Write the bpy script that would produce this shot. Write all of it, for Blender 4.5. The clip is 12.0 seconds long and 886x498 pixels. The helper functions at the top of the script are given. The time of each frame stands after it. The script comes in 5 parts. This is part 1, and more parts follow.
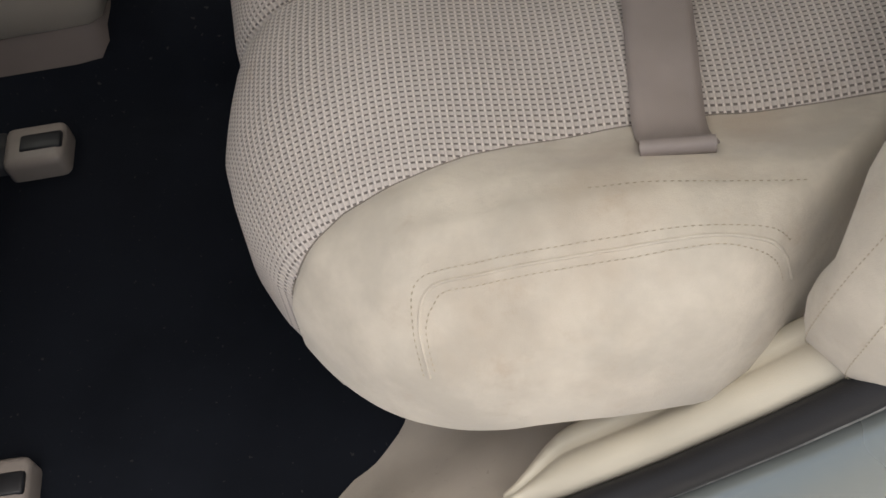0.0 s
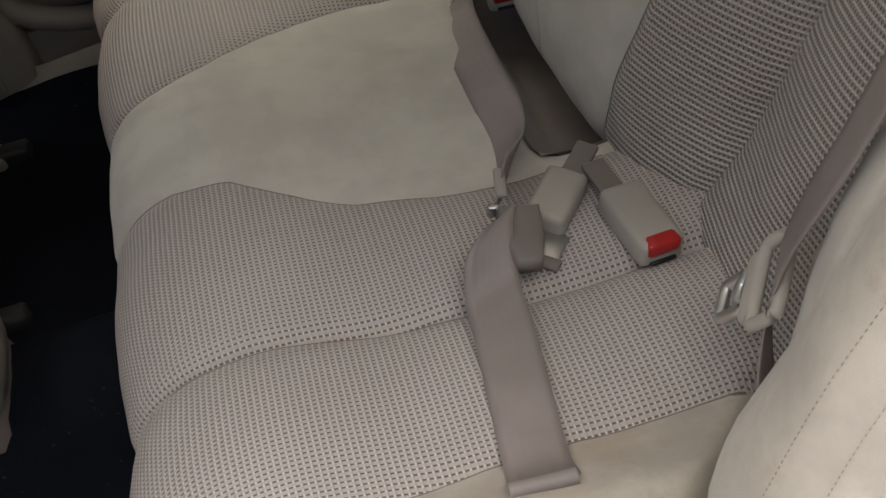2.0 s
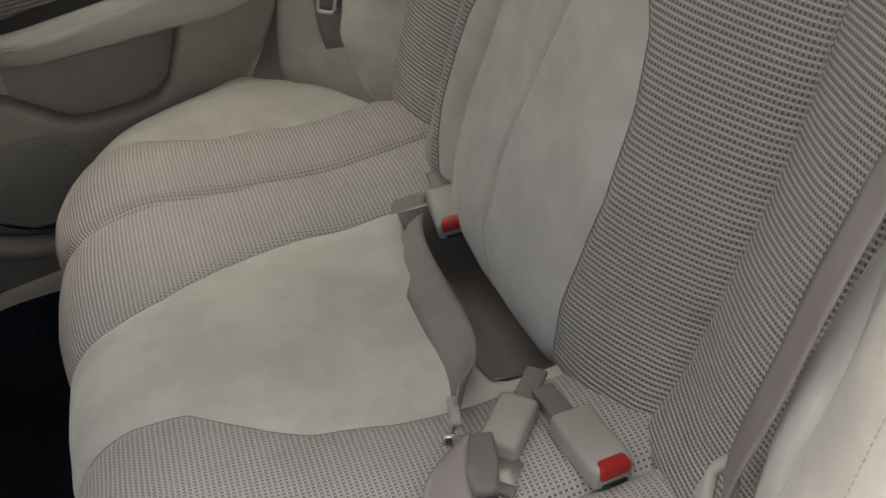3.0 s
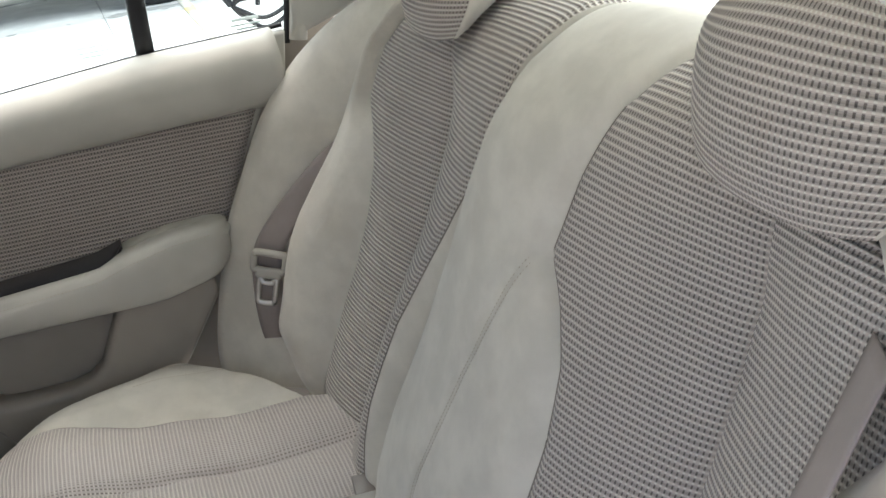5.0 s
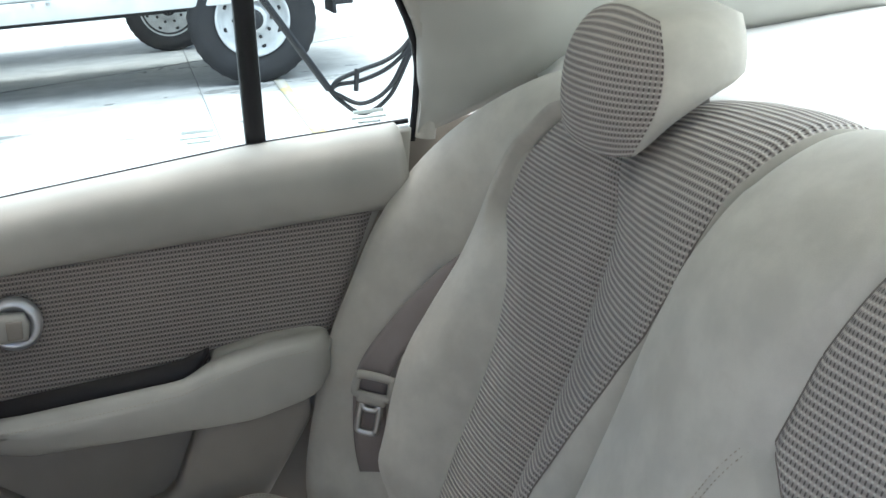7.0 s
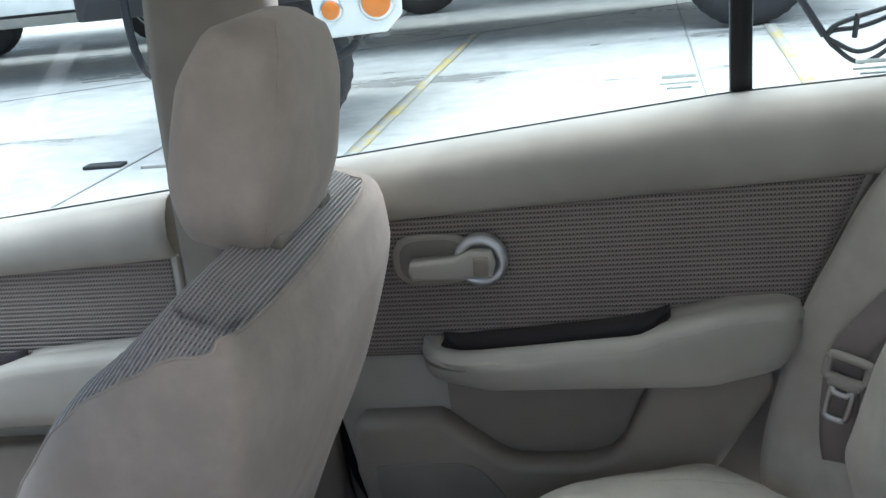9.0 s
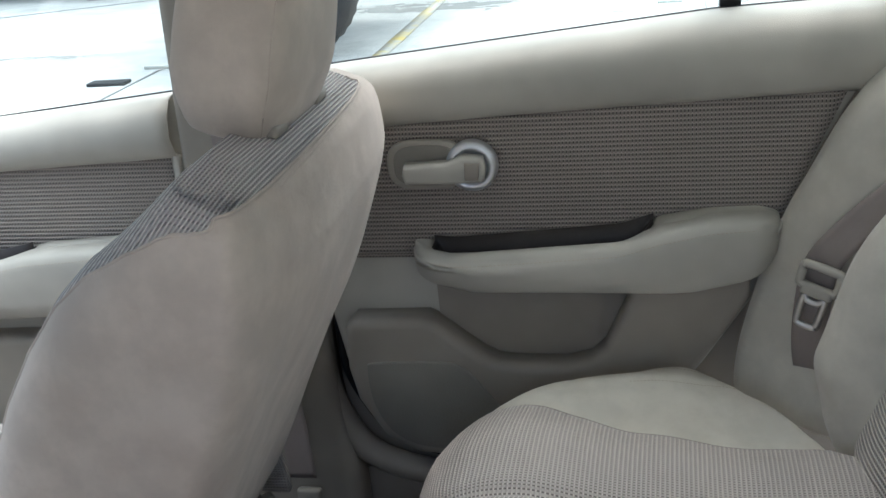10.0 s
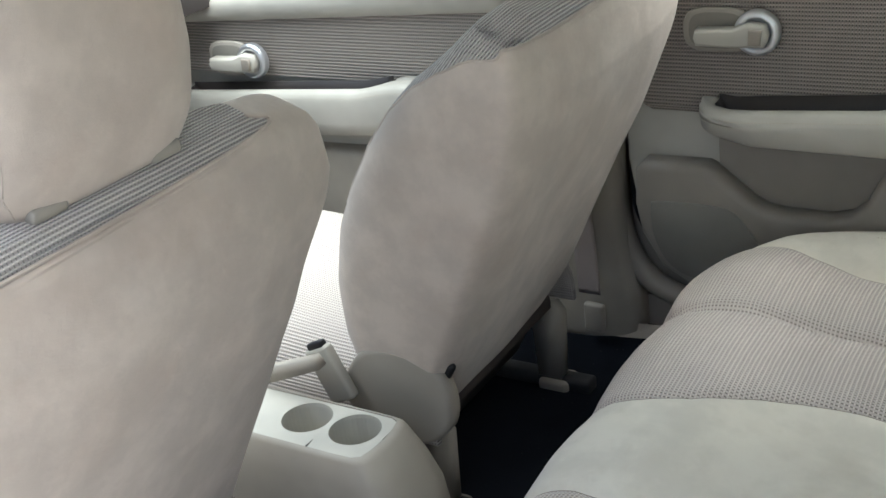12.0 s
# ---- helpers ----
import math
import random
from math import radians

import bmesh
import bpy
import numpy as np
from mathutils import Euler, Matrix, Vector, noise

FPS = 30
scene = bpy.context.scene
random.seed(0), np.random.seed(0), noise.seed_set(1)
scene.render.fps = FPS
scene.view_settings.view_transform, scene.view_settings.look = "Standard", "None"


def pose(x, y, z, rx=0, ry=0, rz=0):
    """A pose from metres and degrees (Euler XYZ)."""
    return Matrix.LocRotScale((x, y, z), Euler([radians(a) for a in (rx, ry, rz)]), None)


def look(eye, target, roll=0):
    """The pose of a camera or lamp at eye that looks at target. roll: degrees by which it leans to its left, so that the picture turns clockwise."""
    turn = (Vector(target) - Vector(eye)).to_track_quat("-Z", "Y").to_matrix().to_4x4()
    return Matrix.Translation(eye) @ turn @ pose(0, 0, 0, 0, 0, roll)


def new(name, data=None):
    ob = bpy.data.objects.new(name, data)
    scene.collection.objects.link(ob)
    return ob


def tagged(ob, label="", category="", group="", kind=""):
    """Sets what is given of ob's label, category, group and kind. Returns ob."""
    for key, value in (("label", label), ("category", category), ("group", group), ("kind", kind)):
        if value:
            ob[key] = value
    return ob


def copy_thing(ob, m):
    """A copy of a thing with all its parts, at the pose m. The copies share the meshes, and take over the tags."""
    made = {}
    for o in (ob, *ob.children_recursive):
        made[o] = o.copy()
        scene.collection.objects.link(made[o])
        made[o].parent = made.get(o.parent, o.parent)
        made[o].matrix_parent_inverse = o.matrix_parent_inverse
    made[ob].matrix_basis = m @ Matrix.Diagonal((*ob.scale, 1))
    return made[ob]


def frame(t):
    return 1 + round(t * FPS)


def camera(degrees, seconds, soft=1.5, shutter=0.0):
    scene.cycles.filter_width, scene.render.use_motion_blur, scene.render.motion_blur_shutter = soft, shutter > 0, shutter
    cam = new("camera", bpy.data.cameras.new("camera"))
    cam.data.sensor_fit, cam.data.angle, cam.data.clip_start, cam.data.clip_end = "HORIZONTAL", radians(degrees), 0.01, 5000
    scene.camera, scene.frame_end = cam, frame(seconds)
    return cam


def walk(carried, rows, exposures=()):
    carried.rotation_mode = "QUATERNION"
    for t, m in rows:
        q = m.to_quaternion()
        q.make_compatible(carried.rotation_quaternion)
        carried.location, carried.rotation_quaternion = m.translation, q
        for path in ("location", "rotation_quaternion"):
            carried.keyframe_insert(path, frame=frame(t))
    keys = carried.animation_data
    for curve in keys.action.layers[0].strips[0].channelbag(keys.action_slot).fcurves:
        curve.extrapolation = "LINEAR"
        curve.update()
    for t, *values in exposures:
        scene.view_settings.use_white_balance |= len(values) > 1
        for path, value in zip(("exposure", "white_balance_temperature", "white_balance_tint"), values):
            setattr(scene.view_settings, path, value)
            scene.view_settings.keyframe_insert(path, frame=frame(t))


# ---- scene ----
cam = camera(42.31, 12.0)
PATH = [
    (0, (0.145, -0.967, 1.198), (0.043, 0.146, -0.461), -13.3),
    (0.5, (0.153, -0.965, 1.208), (0.114, 0.225, -0.399), -13.1),
    (1, (0.165, -0.967, 1.227), (0.162, 0.298, -0.322), -15.0),
    (1.5, (0.178, -0.970, 1.252), (0.233, 0.395, -0.209), -15.2),
    (2, (0.192, -0.975, 1.272), (0.330, 0.479, -0.094), -14.0),
    (2.5, (0.194, -0.982, 1.292), (0.432, 0.557, 0.038), -13.3),
    (3, (0.197, -0.988, 1.318), (0.516, 0.639, 0.199), -12.1),
    (3.5, (0.187, -1.000, 1.347), (0.576, 0.664, 0.307), -11.0),
    (3.7, (0.193, -0.998, 1.354), (0.602, 0.674, 0.331), -11.7),
    (5.5, (0.291, -0.927, 1.361), (0.763, 0.899, 0.696), -5.9),
    (6, (0.316, -0.836, 1.347), (0.688, 1.025, 0.715), -6.5),
    (6.5, (0.299, -0.788, 1.342), (0.682, 1.096, 0.791), -8.4),
    (7, (0.243, -0.747, 1.343), (0.647, 1.123, 0.758), -4.7),
    (7.3, (0.246, -0.709, 1.337), (0.532, 1.156, 0.673), -3.0),
    (7.6, (0.258, -0.672, 1.33), (0.386, 1.191, 0.615), -3.9),
    (9.3, (0.234, -0.664, 1.331), (-0.202, 1.196, 0.739), -6.3),
    (9.5, (0.227, -0.66, 1.315), (-0.198, 1.187, 0.675), -5.7),
    (10, (0.267, -0.723, 1.311), (-0.143, 1.101, 0.601), -5.2),
    (10.5, (0.304, -0.817, 1.331), (-0.037, 0.998, 0.563), -4.6),
    (11, (0.34, -0.904, 1.335), (-0.065, 0.884, 0.537), -4.5),
    (11.4, (0.379, -0.922, 1.338), (-0.249, 0.784, 0.505), -5.0),
    (11.8, (0.444, -0.935, 1.34), (-0.452, 0.636, 0.485), -6.4),
    (12, (0.482, -0.949, 1.348), (-0.519, 0.566, 0.511), -7.1),
]
walk(cam, [(t, look(eye, target, roll)) for t, eye, target, roll in PATH], [(0, 1.28, 7100, 10), (0.5, 1.15, 7150, 11), (1.0, 1.08, 7150, 11), (1.5, 1.15, 7100, 11), (2.0, 1.32, 7050, 11), (2.5, 1.65, 6850, 10), (3.0, 1.76, 6700, 9), (3.7, 1.98, 6550, 10), (5.5, 2.3, 6100, 8), (7.5, 1.85, 5700, 6), (9.5, 1.55, 5650, 6), (10.0, 1.95, 5850, 6), (10.5, 2.18, 5900, 4), (11.5, 2.3, 6050, 4), (12.0, 2.28, 6100, 4)])


# ---- world, sun, exposure ----
world = bpy.data.worlds.new("sky")
scene.world = world
world.use_nodes = True
wn = world.node_tree.nodes
sky = wn.new("ShaderNodeTexSky")
sky.sky_type, sky.sun_disc = "NISHITA", False
sky.sun_elevation, sky.sun_rotation = radians(70), radians(25)
sky.air_density, sky.dust_density, sky.ozone_density = 1.0, 6.0, 1.0
world.node_tree.links.new(sky.outputs[0], wn["Background"].inputs[0])
wn["Background"].inputs[1].default_value = 0.08
sun = new("sun", bpy.data.lights.new("sun", "SUN"))
sun.data.energy, sun.data.angle, sun.data.color = 2.3, radians(92), (1.0, 0.985, 0.97)
sun.matrix_world = look((0.62, 0.1, 4.2), (0, 0, 0))


# ---- materials ----
class Nodes:
    """A short hand for building a node tree."""

    def __init__(self, name):
        self.mat = bpy.data.materials.new(name)
        self.mat.use_nodes = True
        self.tree = self.mat.node_tree
        self.bsdf = self.tree.nodes["Principled BSDF"]

    def link(self, value, socket):
        if hasattr(value, "is_linked"):
            self.tree.links.new(value, socket)
        else:
            socket.default_value = value

    def math(self, op, a, b=0.0, c=0.0):
        n = self.tree.nodes.new("ShaderNodeMath")
        n.operation = op
        for v, s in zip((a, b, c), n.inputs):
            self.link(v, s)
        return n.outputs[0]

    def ramp(self, value, low, high, to_low=0.0, to_high=1.0):
        n = self.tree.nodes.new("ShaderNodeMapRange")
        n.interpolation_type = "SMOOTHSTEP"
        for v, s in zip((value, low, high, to_low, to_high), n.inputs):
            self.link(v, s)
        return n.outputs[0]

    def mix(self, factor, a, b):
        n = self.tree.nodes.new("ShaderNodeMix")
        n.data_type = "RGBA"
        self.link(factor, n.inputs[0])
        self.link((*a, 1) if isinstance(a, tuple) else a, n.inputs[6])
        self.link((*b, 1) if isinstance(b, tuple) else b, n.inputs[7])
        return n.outputs[2]

    def coords(self, kind="Object"):
        return self.tree.nodes.new("ShaderNodeTexCoord").outputs[kind]

    def split(self, vector):
        n = self.tree.nodes.new("ShaderNodeSeparateXYZ")
        self.link(vector, n.inputs[0])
        return n.outputs

    def noise(self, vector, scale, detail=3.0, rough=0.55):
        n = self.tree.nodes.new("ShaderNodeTexNoise")
        self.link(vector, n.inputs["Vector"])
        n.inputs["Scale"].default_value, n.inputs["Detail"].default_value, n.inputs["Roughness"].default_value = scale, detail, rough
        return n.outputs["Fac"]

    def bump(self, height, strength, distance):
        n = self.tree.nodes.new("ShaderNodeBump")
        n.inputs["Strength"].default_value, n.inputs["Distance"].default_value = strength, distance
        self.link(height, n.inputs["Height"])
        self.link(n.outputs[0], self.bsdf.inputs["Normal"])

    def finish(self, colour, rough=0.6, metal=0.0, spec=0.5, sheen=0.0):
        self.link((*colour, 1) if isinstance(colour, tuple) else colour, self.bsdf.inputs["Base Color"])
        self.link(rough, self.bsdf.inputs["Roughness"])
        self.bsdf.inputs["Metallic"].default_value = metal
        self.bsdf.inputs["Specular IOR Level"].default_value = spec
        self.bsdf.inputs["Sheen Weight"].default_value = sheen
        return self.mat


def plain(name, colour, rough=0.5, metal=0.0, grain=0.0006, scale=900.0, vary=0.12, spec=0.4, sheen=0.0):
    """A mottled surface with a fine grain."""
    m = Nodes(name)
    o = m.coords()
    large, fine = m.noise(o, 6.0), m.noise(o, scale, 2.0)
    dark, light = tuple(c * (1 - vary) for c in colour), tuple(min(1.0, c * (1 + vary)) for c in colour)
    tone = m.mix(m.ramp(large, 0.3, 0.7), dark, light)
    m.bump(fine, 0.35, grain)
    return m.finish(tone, m.ramp(large, 0.2, 0.8, rough - 0.06, rough + 0.06), metal, spec, sheen)


def suede(name, colour, stain, amount, wrinkle=0.0):
    """Short-napped seat cloth with brushed marks and old stains."""
    m = Nodes(name)
    o = m.coords()
    nap, mark, fine = m.noise(o, 14.0, 4.0, 0.6), m.noise(o, 4.2, 5.0, 0.62), m.noise(o, 1400.0, 2.0)
    tone = m.mix(m.ramp(nap, 0.35, 0.68), tuple(c * (0.93 - 0.06 * wrinkle) for c in colour), tuple(c * 1.06 for c in colour))
    tone = m.mix(m.ramp(mark, 0.48, 0.72, 0.0, amount), tone, stain)
    tone = m.mix(m.ramp(fine, 0.3, 0.7, 0.0, 0.12), tone, tuple(c * 0.7 for c in colour))
    fold = m.noise(o, 38.0, 4.0, 0.55)
    spots = m.noise(o, 26.0, 5.0, 0.7)
    tone = m.mix(m.ramp(spots, 0.54, 0.74, 0.0, amount * 0.6), tone, stain)
    m.bump(m.math("MULTIPLY_ADD", fold, 4.0 * wrinkle, m.math("ADD", m.math("MULTIPLY", nap, 1.5), fine)), 0.3, 0.0012)
    return m.finish(tone, 0.9, 0.0, 0.2, 0.25)


def ribbed(name, light, dark, pitch=0.0068, step=0.0046, deep=0.0024, furrow_shade=0.38, punch=0.42):
    """Ribs along v, spaced along u, with dark holes between them: the cloth of the seat faces. Shade between the ribs
    and highlights on the knots are in the colour.
    """
    m = Nodes(name)
    u, v, _ = m.split(m.coords("UV"))
    ru, rv = m.math("DIVIDE", u, pitch), m.math("DIVIDE", v, step)
    rib = m.math("MULTIPLY_ADD", m.math("COSINE", m.math("MULTIPLY", ru, 6.28319)), 0.5, 0.5)
    dots = m.math("MULTIPLY_ADD", m.math("COSINE", m.math("MULTIPLY", rv, 6.28319)), 0.5, 0.5)
    hole = m.math("MULTIPLY", m.ramp(rib, 0.45, 0.72, 1.0, 0.0), m.ramp(dots, 0.62, 0.86))
    knot = m.math("MULTIPLY", m.ramp(rib, 0.78, 0.95), m.ramp(dots, 0.45, 0.85))
    groove_shade = m.math("MULTIPLY", m.ramp(rib, 0.5, 0.66), m.ramp(rib, 0.7, 0.9, 1.0, 0.0))
    o = m.coords()
    worn, fine = m.noise(o, 5.0, 4.0), m.noise(o, 2200.0, 2.0)
    tone = m.mix(m.ramp(worn, 0.35, 0.7), tuple(c * 0.9 for c in light), light)
    tone = m.mix(m.ramp(m.noise(o, 8.0, 5.0, 0.68), 0.6, 0.76, 0.0, 0.45), tone, tuple(c * k for c, k in zip(light, (0.66, 0.58, 0.5))))
    tone = m.mix(m.ramp(rib, 0.1, 0.7, furrow_shade, 0.0), tone, dark)
    tone = m.mix(m.math("MULTIPLY", groove_shade, 0.25), tone, dark)
    tone = m.mix(m.math("MULTIPLY", knot, 0.6), tone, tuple(min(0.85, c * 1.35) for c in light))
    tone = m.mix(m.math("MULTIPLY", hole, punch), tone, dark)
    height = m.math("SUBTRACT", m.math("MULTIPLY_ADD", knot, 0.25, rib), m.math("MULTIPLY", hole, 0.6))
    m.bump(m.math("ADD", height, m.math("MULTIPLY", fine, 0.12)), 0.9, deep)
    return m.finish(tone, 0.78, 0.0, 0.25, 0.2)


def webbing(name, colour):
    m = Nodes(name)
    u, v, _ = m.split(m.coords("UV"))
    twill = m.math("SINE", m.math("MULTIPLY", m.math("ADD", u, v), 3400.0))
    edge = m.math("SINE", m.math("MULTIPLY", v, 900.0))
    worn = m.noise(m.coords(), 9.0, 4.0)
    tone = m.mix(m.ramp(worn, 0.3, 0.7), tuple(c * 0.85 for c in colour), tuple(c * 1.1 for c in colour))
    m.bump(m.math("ADD", m.math("MULTIPLY", twill, 0.4), m.math("MULTIPLY", edge, 0.3)), 0.3, 0.0004)
    return m.finish(tone, 0.5, 0.0, 0.45)


def concrete():
    """Worn pale concrete with damp dark patches and grit."""
    m = Nodes("yard concrete")
    o = m.coords()
    x, y, z = m.split(o)
    stretched = m.tree.nodes.new("ShaderNodeCombineXYZ")
    m.link(m.math("MULTIPLY", x, 0.35), stretched.inputs[0])
    m.link(m.math("MULTIPLY", y, 1.0), stretched.inputs[1])
    damp, small, grit = m.noise(stretched.outputs[0], 0.9, 6.0, 0.62), m.noise(o, 5.0, 5.0, 0.65), m.noise(o, 60.0, 3.0)
    wet = m.ramp(m.math("MULTIPLY_ADD", small, 0.22, damp), 0.67, 0.76)
    tone = m.mix(m.ramp(small, 0.3, 0.7), (0.46, 0.455, 0.445), (0.60, 0.59, 0.575))
    tone = m.mix(m.ramp(grit, 0.35, 0.75, 0.0, 0.35), tone, (0.22, 0.22, 0.22))
    tone = m.mix(m.math("MULTIPLY", wet, 0.42), tone, (0.14, 0.14, 0.14))
    m.bump(grit, 0.4, 0.004)
    return m.finish(tone, m.ramp(wet, 0.0, 1.0, 0.75, 0.25), 0.0, 0.5)


def worn_paint():
    """Yellow line paint, worn through to the concrete in patches."""
    m = Nodes("worn yellow road paint")
    o = m.coords()
    gone = m.ramp(m.math("MULTIPLY_ADD", m.noise(o, 9.0, 5.0, 0.7), 0.6, m.math("MULTIPLY", m.noise(o, 1.3, 2.0), 0.5)), 0.42, 0.62)
    return m.finish(m.mix(gone, (0.58, 0.45, 0.16), (0.44, 0.43, 0.41)), 0.85, 0.0, 0.3)


def carpet(name, colour):
    m = Nodes(name)
    o = m.coords()
    tuft, lint, broad = m.noise(o, 700.0, 3.0), m.noise(o, 160.0, 2.0), m.noise(o, 5.0, 4.0)
    tone = m.mix(m.ramp(broad, 0.3, 0.7), tuple(c * 0.7 for c in colour), tuple(c * 1.2 for c in colour))
    tone = m.mix(m.ramp(lint, 0.68, 0.76, 0.0, 0.3), tone, (0.14, 0.13, 0.12))
    pile = m.noise(o, 2400.0, 2.0)
    tone = m.mix(m.ramp(pile, 0.3, 0.7, 0.0, 0.35), tone, tuple(c * 1.35 for c in colour))
    m.bump(m.math("ADD", m.math("MULTIPLY", tuft, 0.5), pile), 0.5, 0.0016)
    return m.finish(tone, 1.0, 0.0, 0.05)


def glass(name, tint=(0.92, 0.97, 0.95)):
    m = Nodes(name)
    clear = m.tree.nodes.new("ShaderNodeBsdfTransparent")
    clear.inputs[0].default_value = (*tint, 1)
    gloss = m.tree.nodes.new("ShaderNodeBsdfGlossy")
    gloss.inputs["Roughness"].default_value = 0.02
    both = m.tree.nodes.new("ShaderNodeMixShader")
    fresnel = m.tree.nodes.new("ShaderNodeFresnel")
    m.link(m.math("MULTIPLY", fresnel.outputs[0], 0.6), both.inputs[0])
    m.tree.links.new(clear.outputs[0], both.inputs[1])
    m.tree.links.new(gloss.outputs[0], both.inputs[2])
    m.tree.links.new(both.outputs[0], m.tree.nodes["Material Output"].inputs[0])
    return m.mat


SUEDE = suede("beige suede cloth", (0.64, 0.605, 0.53), (0.48, 0.42, 0.34), 0.3, 0.5)
COVER = suede("rosy beige seat back cloth", (0.555, 0.475, 0.405), (0.44, 0.35, 0.285), 0.55, 1.0)
WORN = suede("soiled beige suede cloth", (0.59, 0.535, 0.45), (0.42, 0.33, 0.245), 0.7, 1.7)
HOLLOW_SHADE = suede("taupe cloth with hollow shade", (0.30, 0.255, 0.22), (0.2, 0.165, 0.14), 0.3, 0.3)
RIB = ribbed("ribbed beige seat cloth", (0.71, 0.64, 0.57), (0.085, 0.068, 0.058), 0.0057, 0.0043, 0.0022, 0.44, 0.8)
RIB_SEAT = ribbed("ribbed beige cushion cloth", (0.60, 0.543, 0.50), (0.12, 0.10, 0.09), 0.0052, 0.0042, 0.0008, 0.07, 0.85)
RIB_BAND = ribbed("ribbed beige band cloth", (0.62, 0.57, 0.53), (0.10, 0.085, 0.075), 0.0046, 0.0042, 0.0016, 0.5, 0.5)
RIB_DOOR = ribbed("ribbed taupe door cloth", (0.40, 0.355, 0.315), (0.06, 0.052, 0.047), 0.0060, 0.0046, 0.0013, 0.26, 0.85)
TRIM = plain("soft beige plastic", (0.49, 0.47, 0.415), 0.55)
TRIM_HARD = plain("hard beige plastic", (0.325, 0.292, 0.248), 0.45, grain=0.0004)
SILL = plain("scuffed beige sill plastic", (0.58, 0.53, 0.43), 0.4, grain=0.0003, vary=0.16)
PILLAR = plain("pale grained pillar trim", (0.50, 0.49, 0.445), 0.6, grain=0.0007, scale=1200.0)
GRILLE = plain("dark beige speaker mesh", (0.25, 0.235, 0.205), 0.65, grain=0.002, scale=500.0)
HANDLE_CUP = plain("shaded beige handle surround", (0.36, 0.33, 0.285), 0.5)
BROWN = plain("dark brown switch plastic", (0.036, 0.03, 0.028), 0.4)
UNDERSIDE = plain("brown seat pan with shade", (0.09, 0.072, 0.064), 0.6)
FOOT = plain("brown console foot trim", (0.16, 0.132, 0.118), 0.6)
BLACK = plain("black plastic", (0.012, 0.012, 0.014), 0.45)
RUBBER = plain("black rubber", (0.014, 0.014, 0.016), 0.6)
PAINT = plain("grey green metallic paint", (0.30, 0.33, 0.32), 0.28, 0.55, grain=0.0001, scale=3000.0, vary=0.03)
CARPET = carpet("dark navy carpet", (0.009, 0.0105, 0.0145))
CARPET_BEIGE = carpet("beige carpet", (0.37, 0.33, 0.285))
LINING = plain("pale roof lining", (0.78, 0.77, 0.72), 0.95, grain=0.001, scale=700.0, vary=0.05)
SHELF = suede("pale parcel shelf felt", (0.78, 0.77, 0.72), (0.6, 0.58, 0.53), 0.25)
BELT = webbing("taupe belt webbing", (0.30, 0.255, 0.235))
BUCKLE = plain("grey beige buckle plastic", (0.40, 0.375, 0.325), 0.42, grain=0.0002)
SLEEVE = plain("taupe belt sleeve", (0.22, 0.19, 0.17), 0.45, grain=0.0002)
RED = plain("red button plastic", (0.42, 0.022, 0.02), 0.35, grain=0.0001)
STEEL = plain("brushed steel", (0.62, 0.61, 0.6), 0.3, 1.0, grain=0.0001)
SATIN = plain("satin silver ring", (0.70, 0.71, 0.74), 0.35, 0.85, grain=0.0001, vary=0.04)
SEAM_SHADE = plain("dark seam crease shade", (0.24, 0.21, 0.18), 0.85)
THREAD = plain("beige sewing thread", (0.44, 0.38, 0.29), 0.7)
GLASS = glass("window glass")
CONCRETE = concrete()
YELLOW = worn_paint()
BLOCK = plain("grey unseen wall render", (0.34, 0.33, 0.32), 0.85, grain=0.004, scale=60.0, vary=0.2)
JOINT = plain("grey joint filler", (0.36, 0.355, 0.35), 0.9)
WHITE = plain("weathered white truck paint", (0.74, 0.75, 0.74), 0.4, grain=0.0005, scale=80.0, vary=0.07)
TYRE = plain("truck tyre rubber", (0.03, 0.03, 0.032), 0.8, grain=0.004, scale=60.0, vary=0.25)
RIM = plain("white painted rim", (0.62, 0.63, 0.63), 0.45, grain=0.0006, scale=60.0, vary=0.14)
CHASSIS = plain("dirty black chassis", (0.03, 0.03, 0.032), 0.7, grain=0.002, scale=60.0)
AMBER = plain("amber lamp lens", (0.62, 0.19, 0.03), 0.2, grain=0.0002)
ETCH = plain("pale etched glass mark", (0.8, 0.83, 0.83), 0.8)


# ---- building helpers ----
def thing(name, label, category, group="", kind="", at=(0, 0, 0)):
    ob = new(name)
    ob.location = at
    ob.empty_display_size = 0.05
    return tagged(ob, label, category, group, kind)


def put(name, mesh, material, parent=None, label="", smooth=True):
    """Links a mesh as one object, as a part when a parent is given."""
    mesh.materials.append(material)
    for p in mesh.polygons:
        p.use_smooth = smooth
    ob = new(name, mesh)
    if parent:
        ob.parent = parent
        ob.matrix_parent_inverse = parent.matrix_basis.inverted() if parent.parent is None else Matrix()
    if label:
        ob["label"] = label
    return ob


def part(name, bm, material, parent=None, label="", smooth=True):
    bmesh.ops.recalc_face_normals(bm, faces=bm.faces)
    mesh = bpy.data.meshes.new(name)
    bm.to_mesh(mesh)
    bm.free()
    return put(name, mesh, material, parent, label, smooth)


